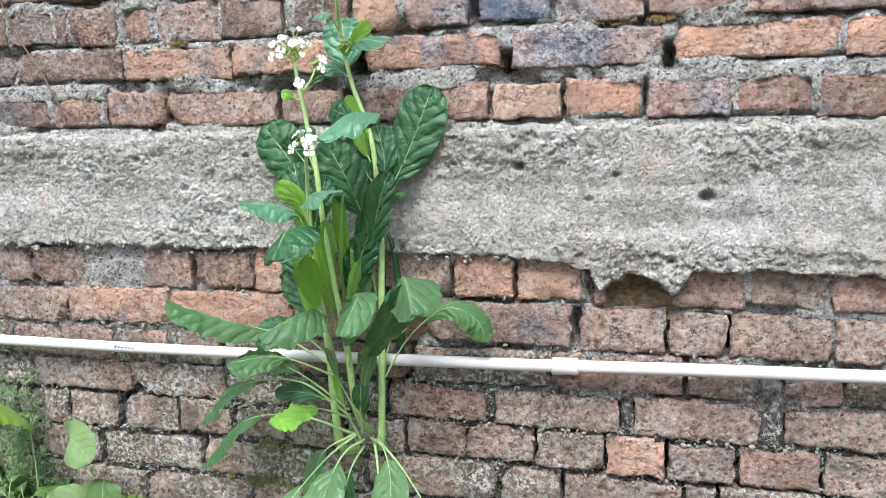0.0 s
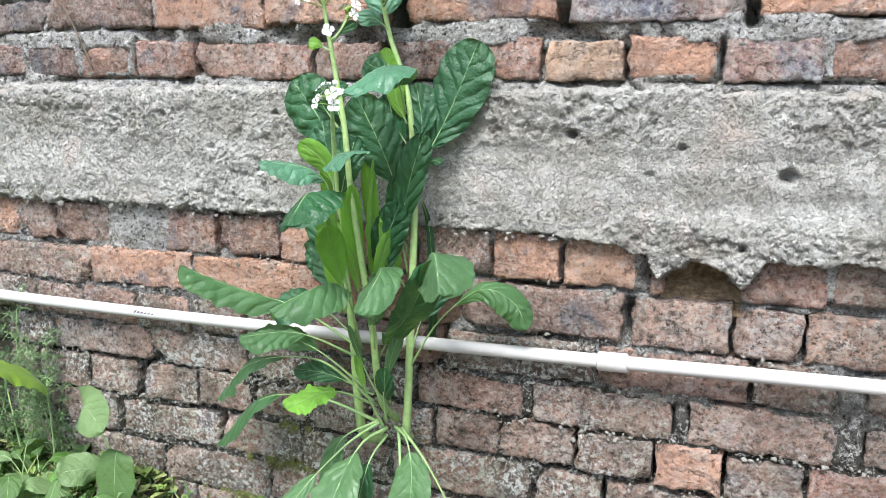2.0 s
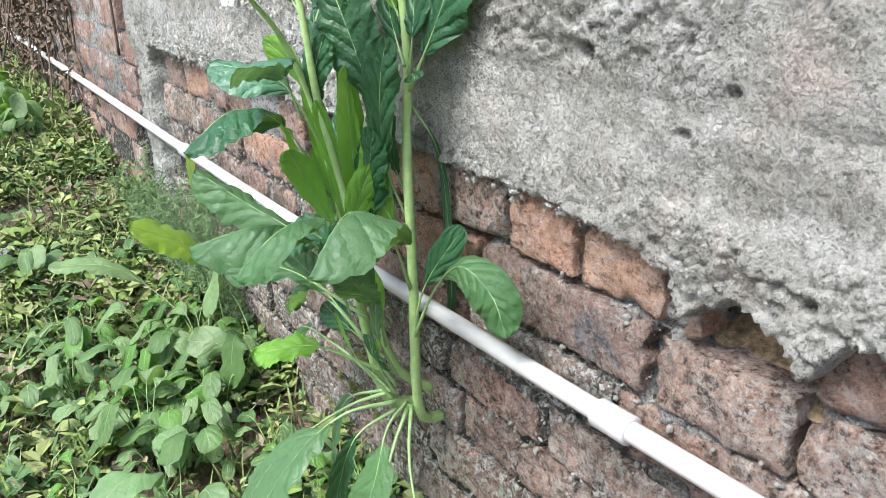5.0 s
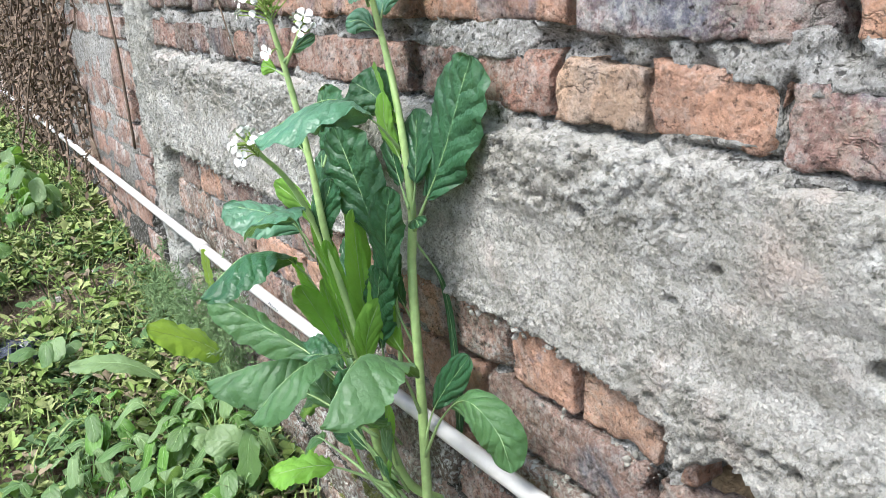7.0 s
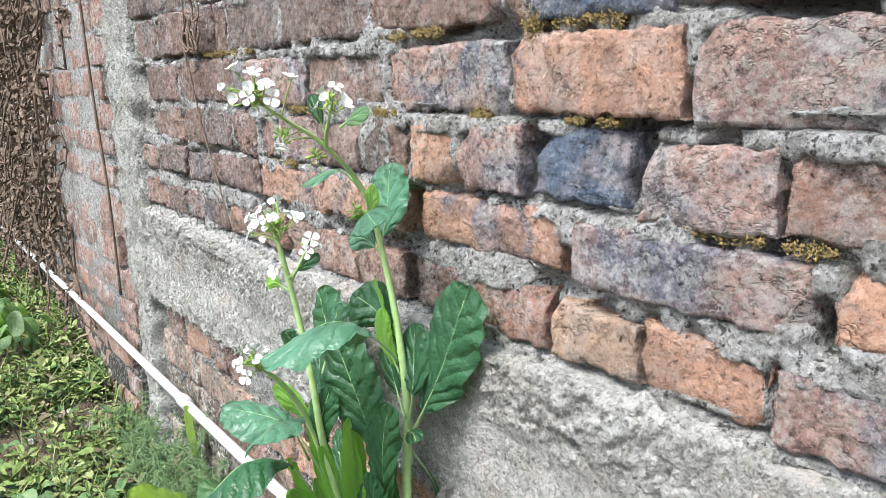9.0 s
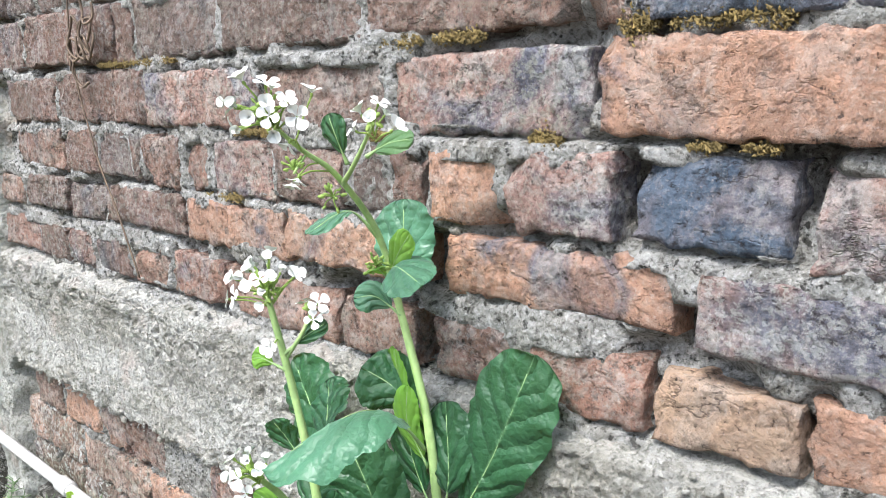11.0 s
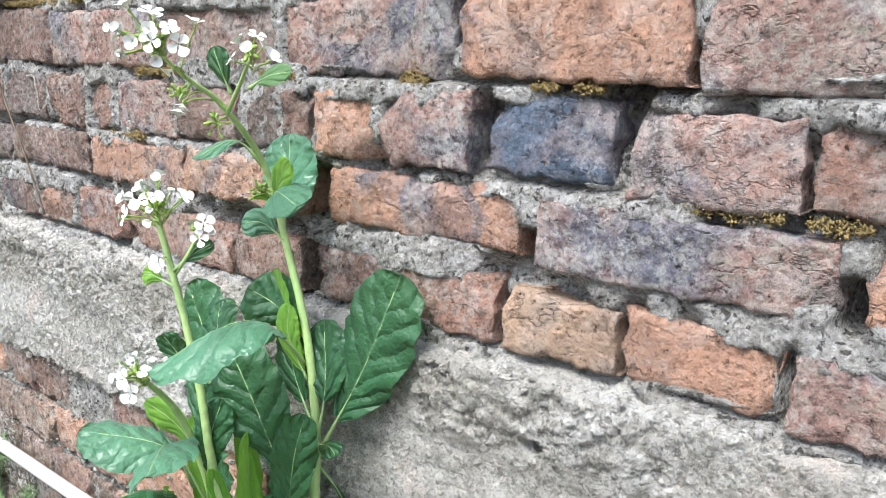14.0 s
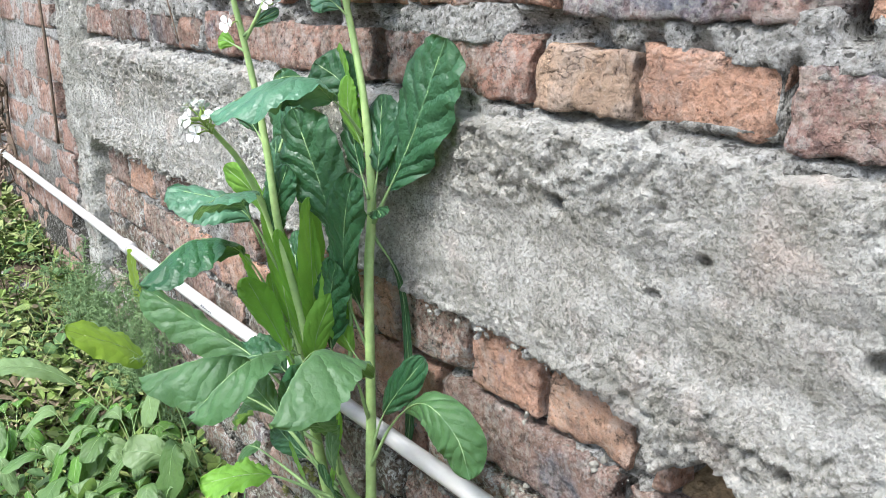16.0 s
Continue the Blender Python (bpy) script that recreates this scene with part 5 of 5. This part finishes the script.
for foot, axis, n, spread in HEADS:
    axis = Vector(axis).normalized()
    across = axis.orthogonal().normalized()
    over = axis.cross(across)
    buds(plant, Vector(foot) + axis * 0.006, axis, n + 4, spread * 0.5, 0.0017)
    for k in range(n):
        a = 2.4 * k + RND.uniform(-0.3, 0.3)
        tilt = 0.35 + 0.75 * ((k + 0.5) / n)
        d = (axis * math.cos(tilt) + (across * math.cos(a) + over * math.sin(a)) * math.sin(tilt)).normalized()
        at = Vector(foot) + d * spread * RND.uniform(0.8, 1.25) - axis * 0.012 * (k / n)
        flower(plant, at, d + Vector((RND.uniform(-0.3, 0.5), RND.uniform(-0.7, 0.2), RND.uniform(-0.3, 0.4))), RND.uniform(0.58, 0.84), RND.choice((0, 0.2, 0.6, 0.9, 1.1)), Vector(foot) - axis * 0.012 * (k / n))
for at, axis, root in [((-0.235, -0.158, 0.866), (0.3, -1, 0.1), (-0.243, -0.146, 0.868)), ((-0.162, -0.183, 1.03), (-0.1, -0.5, -0.6), (-0.184, -0.157, 1.022)),
                       ((-0.178, -0.165, 1.004), (0, -0.4, -0.9), (-0.187, -0.14, 1.012)), ((-0.165, -0.16, 1.062), (0.2, 0, 1), (-0.18, -0.165, 1.028)),
                       ((-0.19, -0.16, 1.0), (0, -0.3, -0.9), (-0.188, -0.13, 1.005))]:
    flower(plant, at, axis, 0.75, 0.3, root)
for at in ((-0.187, -0.16, 1.008), (-0.19, -0.125, 0.985), (-0.2, -0.075, 0.92), (-0.196, -0.08, 0.925)):
    buds(plant, at, (0, -0.5, 0.5), 12, 0.011, 0.0015)
part("stem", stem([(-0.186, -0.15, 1.02), (-0.184, -0.16, 1.012), (-0.186, -0.163, 1.006)], 0.0011, 0.0008, 8), M_STEM, plant, "thin flower stalk")

# ---- weeds at the foot of the wall ----
def rosette(x, y, n, size, material, seed, category="weed", label="broad-leaved green weed growing at the foot of the wall", lift=0.8, wide=0.42, group="weeds at the wall"):
    """A low plant of stalked oval leaves round one root."""
    r = random.Random(seed)
    z = ground_z(x, y) - 0.005
    thing = empty("weed", (x, y, z), label, category, group)
    for k in range(n):
        a = 2.4 * k + r.uniform(-0.4, 0.4)
        reach = size * r.uniform(0.55, 1.1)
        high = reach * lift * r.uniform(0.5, 1.2)
        out = Vector((math.cos(a), math.sin(a) * 0.8 - 0.15, 0))
        b = Vector((x, y, z))
        tip = b + out * reach + Vector((0, 0, high * r.uniform(0.55, 0.95)))
        tip.y = min(tip.y, -0.012)
        mid = b + out * reach * 0.5 + Vector((0, 0, high))
        mid.y = min(mid.y, -0.015)
        m = material if r.random() < 0.75 else (M_WEED if material is not M_WEED else M_WEED_PALE)
        leaf(thing, [b, mid, tip], reach * wide * r.uniform(0.8, 1.2), (r.uniform(-0.3, 0.3), -0.35, 1), m, 0.45, 0.15, 0.006, 0.0017, 0.1, 8, "", 0.42)
    return thing


M_WEED = leaf_material("weed_leaf", (0.058, 0.115, 0.03), (0.09, 0.155, 0.048), (0.13, 0.22, 0.08), 0.5, 0.0006)
M_WEED_GRASSY = leaf_material("bright_weed_leaf", (0.065, 0.16, 0.02), (0.1, 0.21, 0.036), (0.2, 0.3, 0.1), 0.5, 0.0005)
M_WEED_PALE = leaf_material("pale_weed_leaf", (0.112, 0.178, 0.068), (0.16, 0.222, 0.1), (0.17, 0.25, 0.12), 0.5, 0.0006)

for x, y, n, size, m, seed in [(-0.9, -0.12, 8, 0.13, M_WEED_PALE, 2), (-0.56, -0.1, 6, 0.07, M_WEED, 3), (-0.86, -0.2, 9, 0.14, M_WEED_PALE, 4),
                               (-0.78, -0.3, 9, 0.115, M_WEED_PALE, 5), (-0.5, -0.28, 7, 0.09, M_WEED, 6), (-0.95, -0.4, 8, 0.12, M_WEED_PALE, 7), (-0.75, -0.48, 8, 0.12, M_WEED_PALE, 8),
                               (-0.55, -0.42, 8, 0.13, M_WEED_PALE, 9), (-1.1, -0.3, 7, 0.13, M_WEED, 10), (-0.38, -0.4, 7, 0.13, M_WEED_PALE, 11), (-0.92, -0.62, 7, 0.13, M_WEED, 12),
                               (-1.25, -0.5, 7, 0.12, M_WEED_PALE, 13), (-0.35, -0.2, 7, 0.09, M_WEED, 14), (-0.2, -0.3, 7, 0.1, M_WEED, 15), (-0.05, -0.15, 6, 0.1, M_WEED, 16),
                               (-1.45, -0.3, 7, 0.12, M_WEED, 17), (-1.6, -0.6, 6, 0.12, M_WEED_PALE, 18), (-0.44, -0.1, 8, 0.08, M_WEED, 19)]:
    rosette(x, y, n + 3, size * 0.9, m, seed, wide=0.3 + 0.1 * (seed % 2))

leafy = random.Random(58)
for k in range(16):
    x, y = leafy.uniform(-1.15, -0.5), -0.06 - 0.5 * leafy.random() ** 1.2
    rosette(x, y, leafy.choice((9, 10, 12)), leafy.uniform(0.08, 0.12), leafy.choice((M_WEED, M_WEED_GRASSY, M_WEED_PALE)), 600 + k, lift=leafy.uniform(0.7, 1.3), wide=leafy.uniform(0.22, 0.38))

# small low weeds with narrow spoon-shaped leaves
low = random.Random(33)
for k in range(44):
    x, y = -0.12 - 1.0 * low.random() ** 1.2, -0.04 - 0.62 * low.random() ** 1.3
    rosette(x, y, low.choice((8, 9, 11)), low.uniform(0.045, 0.085), low.choice((M_WEED, M_WEED_GRASSY, M_WEED_GRASSY)), 300 + k, "weed", "small low weed with narrow spoon-shaped green leaves", 1.1, 0.3, "small weeds")

# weed leaves that stand out
lime = empty("weed", (-0.92, -0.06, ground_z(-0.92, -0.06)), "tall weed with a large yellow-green leaf beside the wall", "weed", "weeds at the wall")
leaf(lime, [(-0.88, -0.05, 0.05), (-0.86, -0.07, 0.22), (-0.85, -0.1, 0.29), (-0.856, -0.205, 0.355)], 0.085, (0.3, -0.25, 1), M_LEAF_YELLOW, 0.5, 0.12, 0.006, 0.002)
leaf(lime, [(-0.95, -0.05, 0.05), (-1.01, -0.03, 0.25), (-1.03, -0.032, 0.33), (-1.035, -0.035, 0.42)], 0.045, (0.2, -1, 0), M_LEAF_YELLOW, 0.55, 0.25, 0.004, 0.0018)
leaf(lime, [(-0.92, -0.06, 0.05), (-0.99, -0.2, 0.22), (-1.06, -0.32, 0.24)], 0.06, (0, -0.3, 1), M_WEED_PALE, 0.4, 0.2, 0.006, 0.002)
dock = empty("weed", (-0.68, -0.05, ground_z(-0.68, -0.05)), "weed with large round grey-green leaves against the bricks", "weed", "weeds at the wall")
leaf(dock, [(-0.68, -0.04, 0.02), (-0.76, -0.06, 0.2), (-0.74, -0.11, 0.265), (-0.68, -0.13, 0.235)], 0.075, (0.1, -1, 0.35), M_WEED_PALE, 0.5, 0.1, 0.006, 0.002, 0, 10, "", 0.5)
leaf(dock, [(-0.76, -0.03, 0.05), (-0.785, -0.05, 0.13), (-0.745, -0.05, 0.1), (-0.7, -0.04, 0.01)], 0.062, (0.1, -1, 0.3), M_WEED_PALE, 0.45, 0.1, 0.006, 0.002, 0, 10, "", 0.42)
leaf(dock, [(-0.68, -0.04, 0.02), (-0.69, -0.09, 0.18), (-0.68, -0.12, 0.09)], 0.07, (0.1, -1, 0.3), M_WEED, 0.45, 0.1, 0.006, 0.002, 0, 10, "", 0.42)
leaf(dock, [(-0.68, -0.04, 0.02), (-0.72, -0.1, 0.14), (-0.76, -0.16, 0.16)], 0.06, (0.1, -0.8, 0.6), M_WEED_PALE, 0.45, 0.1, 0.006, 0.002, 0, 10, "", 0.42)

M_FEATHER = plain("feathery_green", (0.16, 0.25, 0.105), 0.7, 0.3, 60.0)


def feathery(x, y, high, n, seed):
    """A fine-leaved umbel weed: thin stems branching into threads."""
    r = random.Random(seed)
    z = ground_z(x, y)
    thing = empty("feathery_weed", (x, y, z), "fine feathery grey-green weed against the wall", "weed", "feathery weeds")
    shapes = []
    for _ in range(n):
        a, lean = r.uniform(0, 6.28), r.uniform(0.05, 0.45)
        tip = Vector((x + math.cos(a) * lean * high, min(-0.015, y + math.sin(a) * lean * high * 0.6), z + high * r.uniform(0.6, 1.05)))
        line = spline([(x, y, z), Vector((x, y, z)).lerp(tip, 0.5) + Vector((r.uniform(-0.02, 0.02), 0, 0.01)), tip], 12)
        shapes.append(tube(line, [0.0014 * (1 - 0.6 * i / 11) for i in range(12)], 4))
        for i in range(3, 12):
            for _ in range(2):
                d = Vector((r.gauss(0, 1), r.gauss(0, 0.7), r.uniform(0.1, 1))).normalized() * r.uniform(0.02, 0.055)
                q = line[i]
                e = q + d
                e.y = min(e.y, -0.006)
                shapes.append(tube([q, q.lerp(e, 0.5) + Vector((0, 0, 0.002)), e], [0.0007, 0.0006, 0.0004], 3))
                for _ in range(11):
                    m = q.lerp(e, r.uniform(0.3, 1.0))
                    f = m + Vector((r.gauss(0, 1), r.gauss(0, 1), r.gauss(0.3, 1))).normalized() * r.uniform(0.008, 0.018)
                    f.y = min(f.y, -0.004)
                    shapes.append(tube([m, f], [0.0009, 0.0005], 3))
    part("foliage", join(*shapes), M_FEATHER, thing)


for i, (x, y, h, n) in enumerate([(-0.95, -0.04, 0.34, 5), (-1.05, -0.05, 0.34, 6), (-1.15, -0.05, 0.3, 6), (-1.25, -0.07, 0.28, 5), (-0.86, -0.04, 0.27, 4), (-1.38, -0.08, 0.24, 5)]):
    feathery(x, y, h, n, 40 + i)


# ---- ground cover ----
def ground_cover():
    """Small clover-like leaves and grass blades, too many to count."""
    r = random.Random(11)
    tints = {}
    for m in (M_GRASS, M_COVER_PALE, M_COVER_DARK, M_COVER_DEAD):
        tints[m] = ([], [])
    for _ in range(60000):
        u = r.random()
        x = 0.25 - 4.95 * u ** 1.1
        y = -0.01 - 2.4 * r.random() ** 1.5
        if noise.noise((x * 2.6, y * 2.6, 8)) < -0.28 and r.random() < 0.8:
            continue
        worn = smoothstep(-0.3, -0.75, y + 0.25 * noise.noise((x * 1.7, y * 1.7, 3)) + 0.25 * smoothstep(-1.2, -2.2, x))
        edge = smoothstep(-1.5, -2.3, y + 0.5 * noise.noise((x * 1.1, y * 1.1, 5))) + smoothstep(-0.45, 0.0, x + 0.3 * noise.noise((x * 3, y * 3, 6)))
        if r.random() < max(0.6 * worn, edge):
            continue
        z = ground_z(x, y)
        far = 1.0 + 0.35 * u
        m = r.choice((M_GRASS, M_GRASS, M_GRASS, M_GRASS, M_COVER_PALE, M_COVER_PALE, M_COVER_PALE, M_COVER_DARK, M_COVER_DARK, M_COVER_DEAD))
        verts, faces = tints[m]
        a = r.uniform(0, 6.28)
        d, s = Vector((math.cos(a), math.sin(a), 0)), Vector((-math.sin(a), math.cos(a), 0))
        k = len(verts)
        if r.random() < 0.38:
            h = r.uniform(0.03, 0.09) * far
            w = r.uniform(0.0012, 0.0026) * far
            p = Vector((x, y, z))
            q = p + d * h * 0.25 + Vector((0, 0, h * 0.7))
            t = p + d * h * 0.7 + Vector((0, 0, h))
            verts += [p - s * w, p + s * w, q + s * w * 0.8, q - s * w * 0.8, t]
            faces += [(k, k + 1, k + 2, k + 3), (k + 3, k + 2, k + 4)]
        else:
            root = Vector((x, y, z + r.uniform(0.004, 0.045)))
            size = (0.008 + 0.034 * r.random() ** 2.2) * far
            lean = r.uniform(0.1, 0.9)
            slim = r.uniform(0.14, 0.36)
            for leaflet in range(r.choice((2, 3, 4, 5))):
                a += r.uniform(1.0, 2.0)
                l = size * r.uniform(0.7, 1.15)
                w = l * slim
                e = Vector((math.cos(a), math.sin(a), lean * r.uniform(0.4, 1.3))).normalized() * l
                s = Vector((-math.sin(a), math.cos(a), r.uniform(-0.35, 0.35)))
                p = root + Vector((0, 0, 0.006 * leaflet)) + e * 0.15
                fold = Vector((0, 0, w * r.uniform(0.0, 0.5)))
                sag = Vector((0, 0, -l * r.uniform(0.0, 0.4)))
                k = len(verts)
                verts += [p, p + e * 0.4 + s * w + fold, p + e * 0.8 + s * w * 0.7 + fold + sag * 0.5, p + e + sag, p + e * 0.8 - s * w * 0.7 + fold + sag * 0.5, p + e * 0.4 - s * w + fold]
                faces += [(k, k + 1, k + 2, k + 3), (k, k + 3, k + 4, k + 5)]
    for m, (verts, faces) in tints.items():
        link("ground_cover", mesh_from("ground_cover", verts, faces, False), m, None, "low carpet of small green weeds and grass", "ground cover", "", "stuff")


M_COVER_PALE = plain("pale_cover", (0.205, 0.24, 0.085), 0.75, 0.3, 30.0)
M_COVER_DEAD = plain("dead_leaf", (0.2, 0.165, 0.105), 0.85, 0.4, 40.0)
M_COVER_DARK = plain("dark_cover", (0.06, 0.12, 0.035), 0.75, 0.4, 30.0)
ground_cover()


# ---- dry creeper on the far end of the wall ----
def dry_creeper():
    r = random.Random(21)
    stalks, leaves = [], ([], [])
    for _ in range(330):
        x, z = r.uniform(-4.6, -2.4) if r.random() < 0.9 else r.uniform(-2.45, -2.1), r.uniform(0.55, 1.95)
        p = Vector((x, -0.02, z))
        path = [p]
        for _ in range(5):
            p = p + Vector((r.gauss(0, 0.06), r.gauss(0, 0.02), r.uniform(-0.16, 0.02)))
            p.y = min(-0.006, max(-0.2, p.y))
            path.append(p)
        line = spline(path, 14)
        stalks.append(tube(line, r.uniform(0.0015, 0.0045), 4))
        for q in line[::1]:
            for _ in range(3):
                a = Vector((r.gauss(0, 1), -abs(r.gauss(0, 0.7)), r.gauss(-0.6, 1))).normalized()
                b = a.orthogonal().normalized()
                l, w = r.uniform(0.01, 0.034), r.uniform(0.003, 0.009)
                k = len(leaves[0])
                curl = a.cross(b) * l * r.uniform(-0.5, 0.5)
                leaves[0].extend([q, q + a * l * 0.5 + b * w + curl * 0.5, q + a * l + curl, q + a * l * 0.5 - b * w + curl * 0.3])
                leaves[1].append((k, k + 1, k + 2, k + 3))
    thing = tagged(new("dry_creeper"), "tangled brown dry creeper hanging on the brick wall", "creeper", "", "stuff")
    part("stems", join(*stalks), M_DRY, thing)
    part("dead_leaves", leaves, M_DRY, thing)
    # single dry stalks that hang down beside the column
    r = random.Random(5)
    vine = empty("dry_stalk", (-1.6, -0.02, 1.7), "thin dry brown stalk hanging down the wall", "creeper", "dry stalks")
    part("stalk", tube(spline([(-1.62, -0.02, 1.75), (-1.6, -0.03, 1.3), (-1.57, -0.03, 1.0), (-1.53, -0.03, 0.8), (-1.52, -0.03, 0.55)], 30), 0.0035, 5, 0.3), M_DRY, vine)
    vine = empty("dry_stalk", (-0.9, -0.012, 1.4), "thin dry brown stalk hanging down the wall", "creeper", "dry stalks")
    r = random.Random(9)
    for k in range(7):
        p = Vector((-0.86 + r.gauss(0, 0.02), -0.018, 1.15 + r.gauss(0, 0.03)))
        part("tendril", tube(spline([p + Vector((0.02 * math.cos(a + k), -0.004 * math.sin(2 * a), 0.022 * math.sin(a + k) - 0.004 * a)) for a in (0, 1.2, 2.4, 3.6, 4.8, 6.0)], 20), 0.0018, 5, 0.3), M_DRY, vine)
    part("stalk", tube(spline([(-0.86, -0.012, 1.4), (-0.9, -0.015, 1.15), (-0.86, -0.014, 1.0), (-0.8, -0.014, 0.9), (-0.76, -0.012, 0.82)], 30), 0.0014, 5, 0.3), M_DRY, vine)


dry_creeper()


# ---- litter and stones among the weeds ----
def crumpled(name, at, size, material, label, category, seed, flat=0.45):
    """A crushed sheet: a closed skin with sharp folds."""
    x, y = at
    base = Vector((x, y, ground_z(x, y)))
    verts, faces = ball(size, 12, 18)
    out = []
    for q in verts:
        d = q.normalized()
        fold = abs(noise.noise(d * 2.3 + Vector((seed, 0, 0)))) + 0.6 * abs(noise.noise(d * 5.1 + Vector((0, seed, 0))))
        p = q * (0.65 + 0.75 * fold)
        out.append(base + Vector((p.x, p.y, p.z * flat + size * flat * 0.6)))
    return link(name, mesh_from(name, out, faces, False), material, None, label, category)


M_BAG = plain("dark_plastic", (0.035, 0.04, 0.055), 0.3, 0.4, 40.0, 0.002)
M_PAPER = plain("faded_paper", (0.5, 0.5, 0.47), 0.7, 0.2, 50.0, 0.002)
M_BLUE = plain("blue_plastic", (0.22, 0.33, 0.45), 0.5, 0.3, 60.0, 0.001)
M_STONE = plain("grey_stone", (0.34, 0.32, 0.28), 0.9, 0.4, 70.0, 0.004)
crumpled("plastic_bag", (-1.53, -0.38), 0.075, M_BAG, "crumpled dark plastic bag lying among the weeds", "bag", 3.0)
crumpled("paper_scrap", (-1.3, -0.18), 0.028, M_PAPER, "crumpled pale scrap of paper on the ground", "litter", 8.0)
crumpled("plastic_scrap", (-1.62, -0.16), 0.026, M_BLUE, "small light blue scrap of plastic among weeds", "litter", 5.0)
crumpled("soil_clod", (-1.0, -0.12), 0.045, M_SOIL, "brown clod of soil at the foot of the wall", "clod", 6.0, 0.8)
pick = random.Random(77)
for k in range(26):
    x, y = pick.uniform(-1.9, -0.45), pick.uniform(-0.75, -0.1)
    crumpled("stone", (x, y), pick.uniform(0.006, 0.018), M_STONE if pick.random() < 0.7 else M_PAPER, "small pale stone lying on the soil", "stone", 20.0 + k, 0.7)

# larger leaves close to the path
M_WEED_BROAD = leaf_material("grey_green_leaf", (0.11, 0.19, 0.075), (0.15, 0.23, 0.1), (0.25, 0.34, 0.18), 0.5, 0.0006)
broad = empty("weed", (-0.5, -0.27, ground_z(-0.5, -0.27)), "weed with broad pale green leaves spread over the soil", "weed", "weeds at the wall")
leaf(broad, [(-0.5, -0.27, 0.0), (-0.5, -0.3, 0.08), (-0.48, -0.33, 0.125), (-0.45, -0.39, 0.11)], 0.078, (0.1, -0.3, 1), M_WEED_BROAD, 0.3, 0.1, 0.005, 0.0022, 0.1, 14)
leaf(broad, [(-0.5, -0.27, 0.0), (-0.55, -0.25, 0.09), (-0.6, -0.26, 0.1)], 0.055, (0, -0.3, 1), M_WEED_BROAD, 0.35, 0.1, 0.005, 0.002, 0.1, 14)
leaf(broad, [(-0.5, -0.27, 0.0), (-0.46, -0.24, 0.07), (-0.41, -0.24, 0.06)], 0.05, (0, -0.3, 1), M_WEED_BROAD, 0.35, 0.1, 0.005, 0.002, 0.1, 14)
for k in range(14):
    x, y = -1.75 - 1.3 * pick.random(), -0.06 - 0.5 * pick.random()
    rosette(x, y, 9, pick.uniform(0.09, 0.15), pick.choice((M_WEED, M_WEED_GRASSY)), 500 + k, lift=1.3, wide=0.34)

# ---- the pieces of the wall ----
build_bricks()
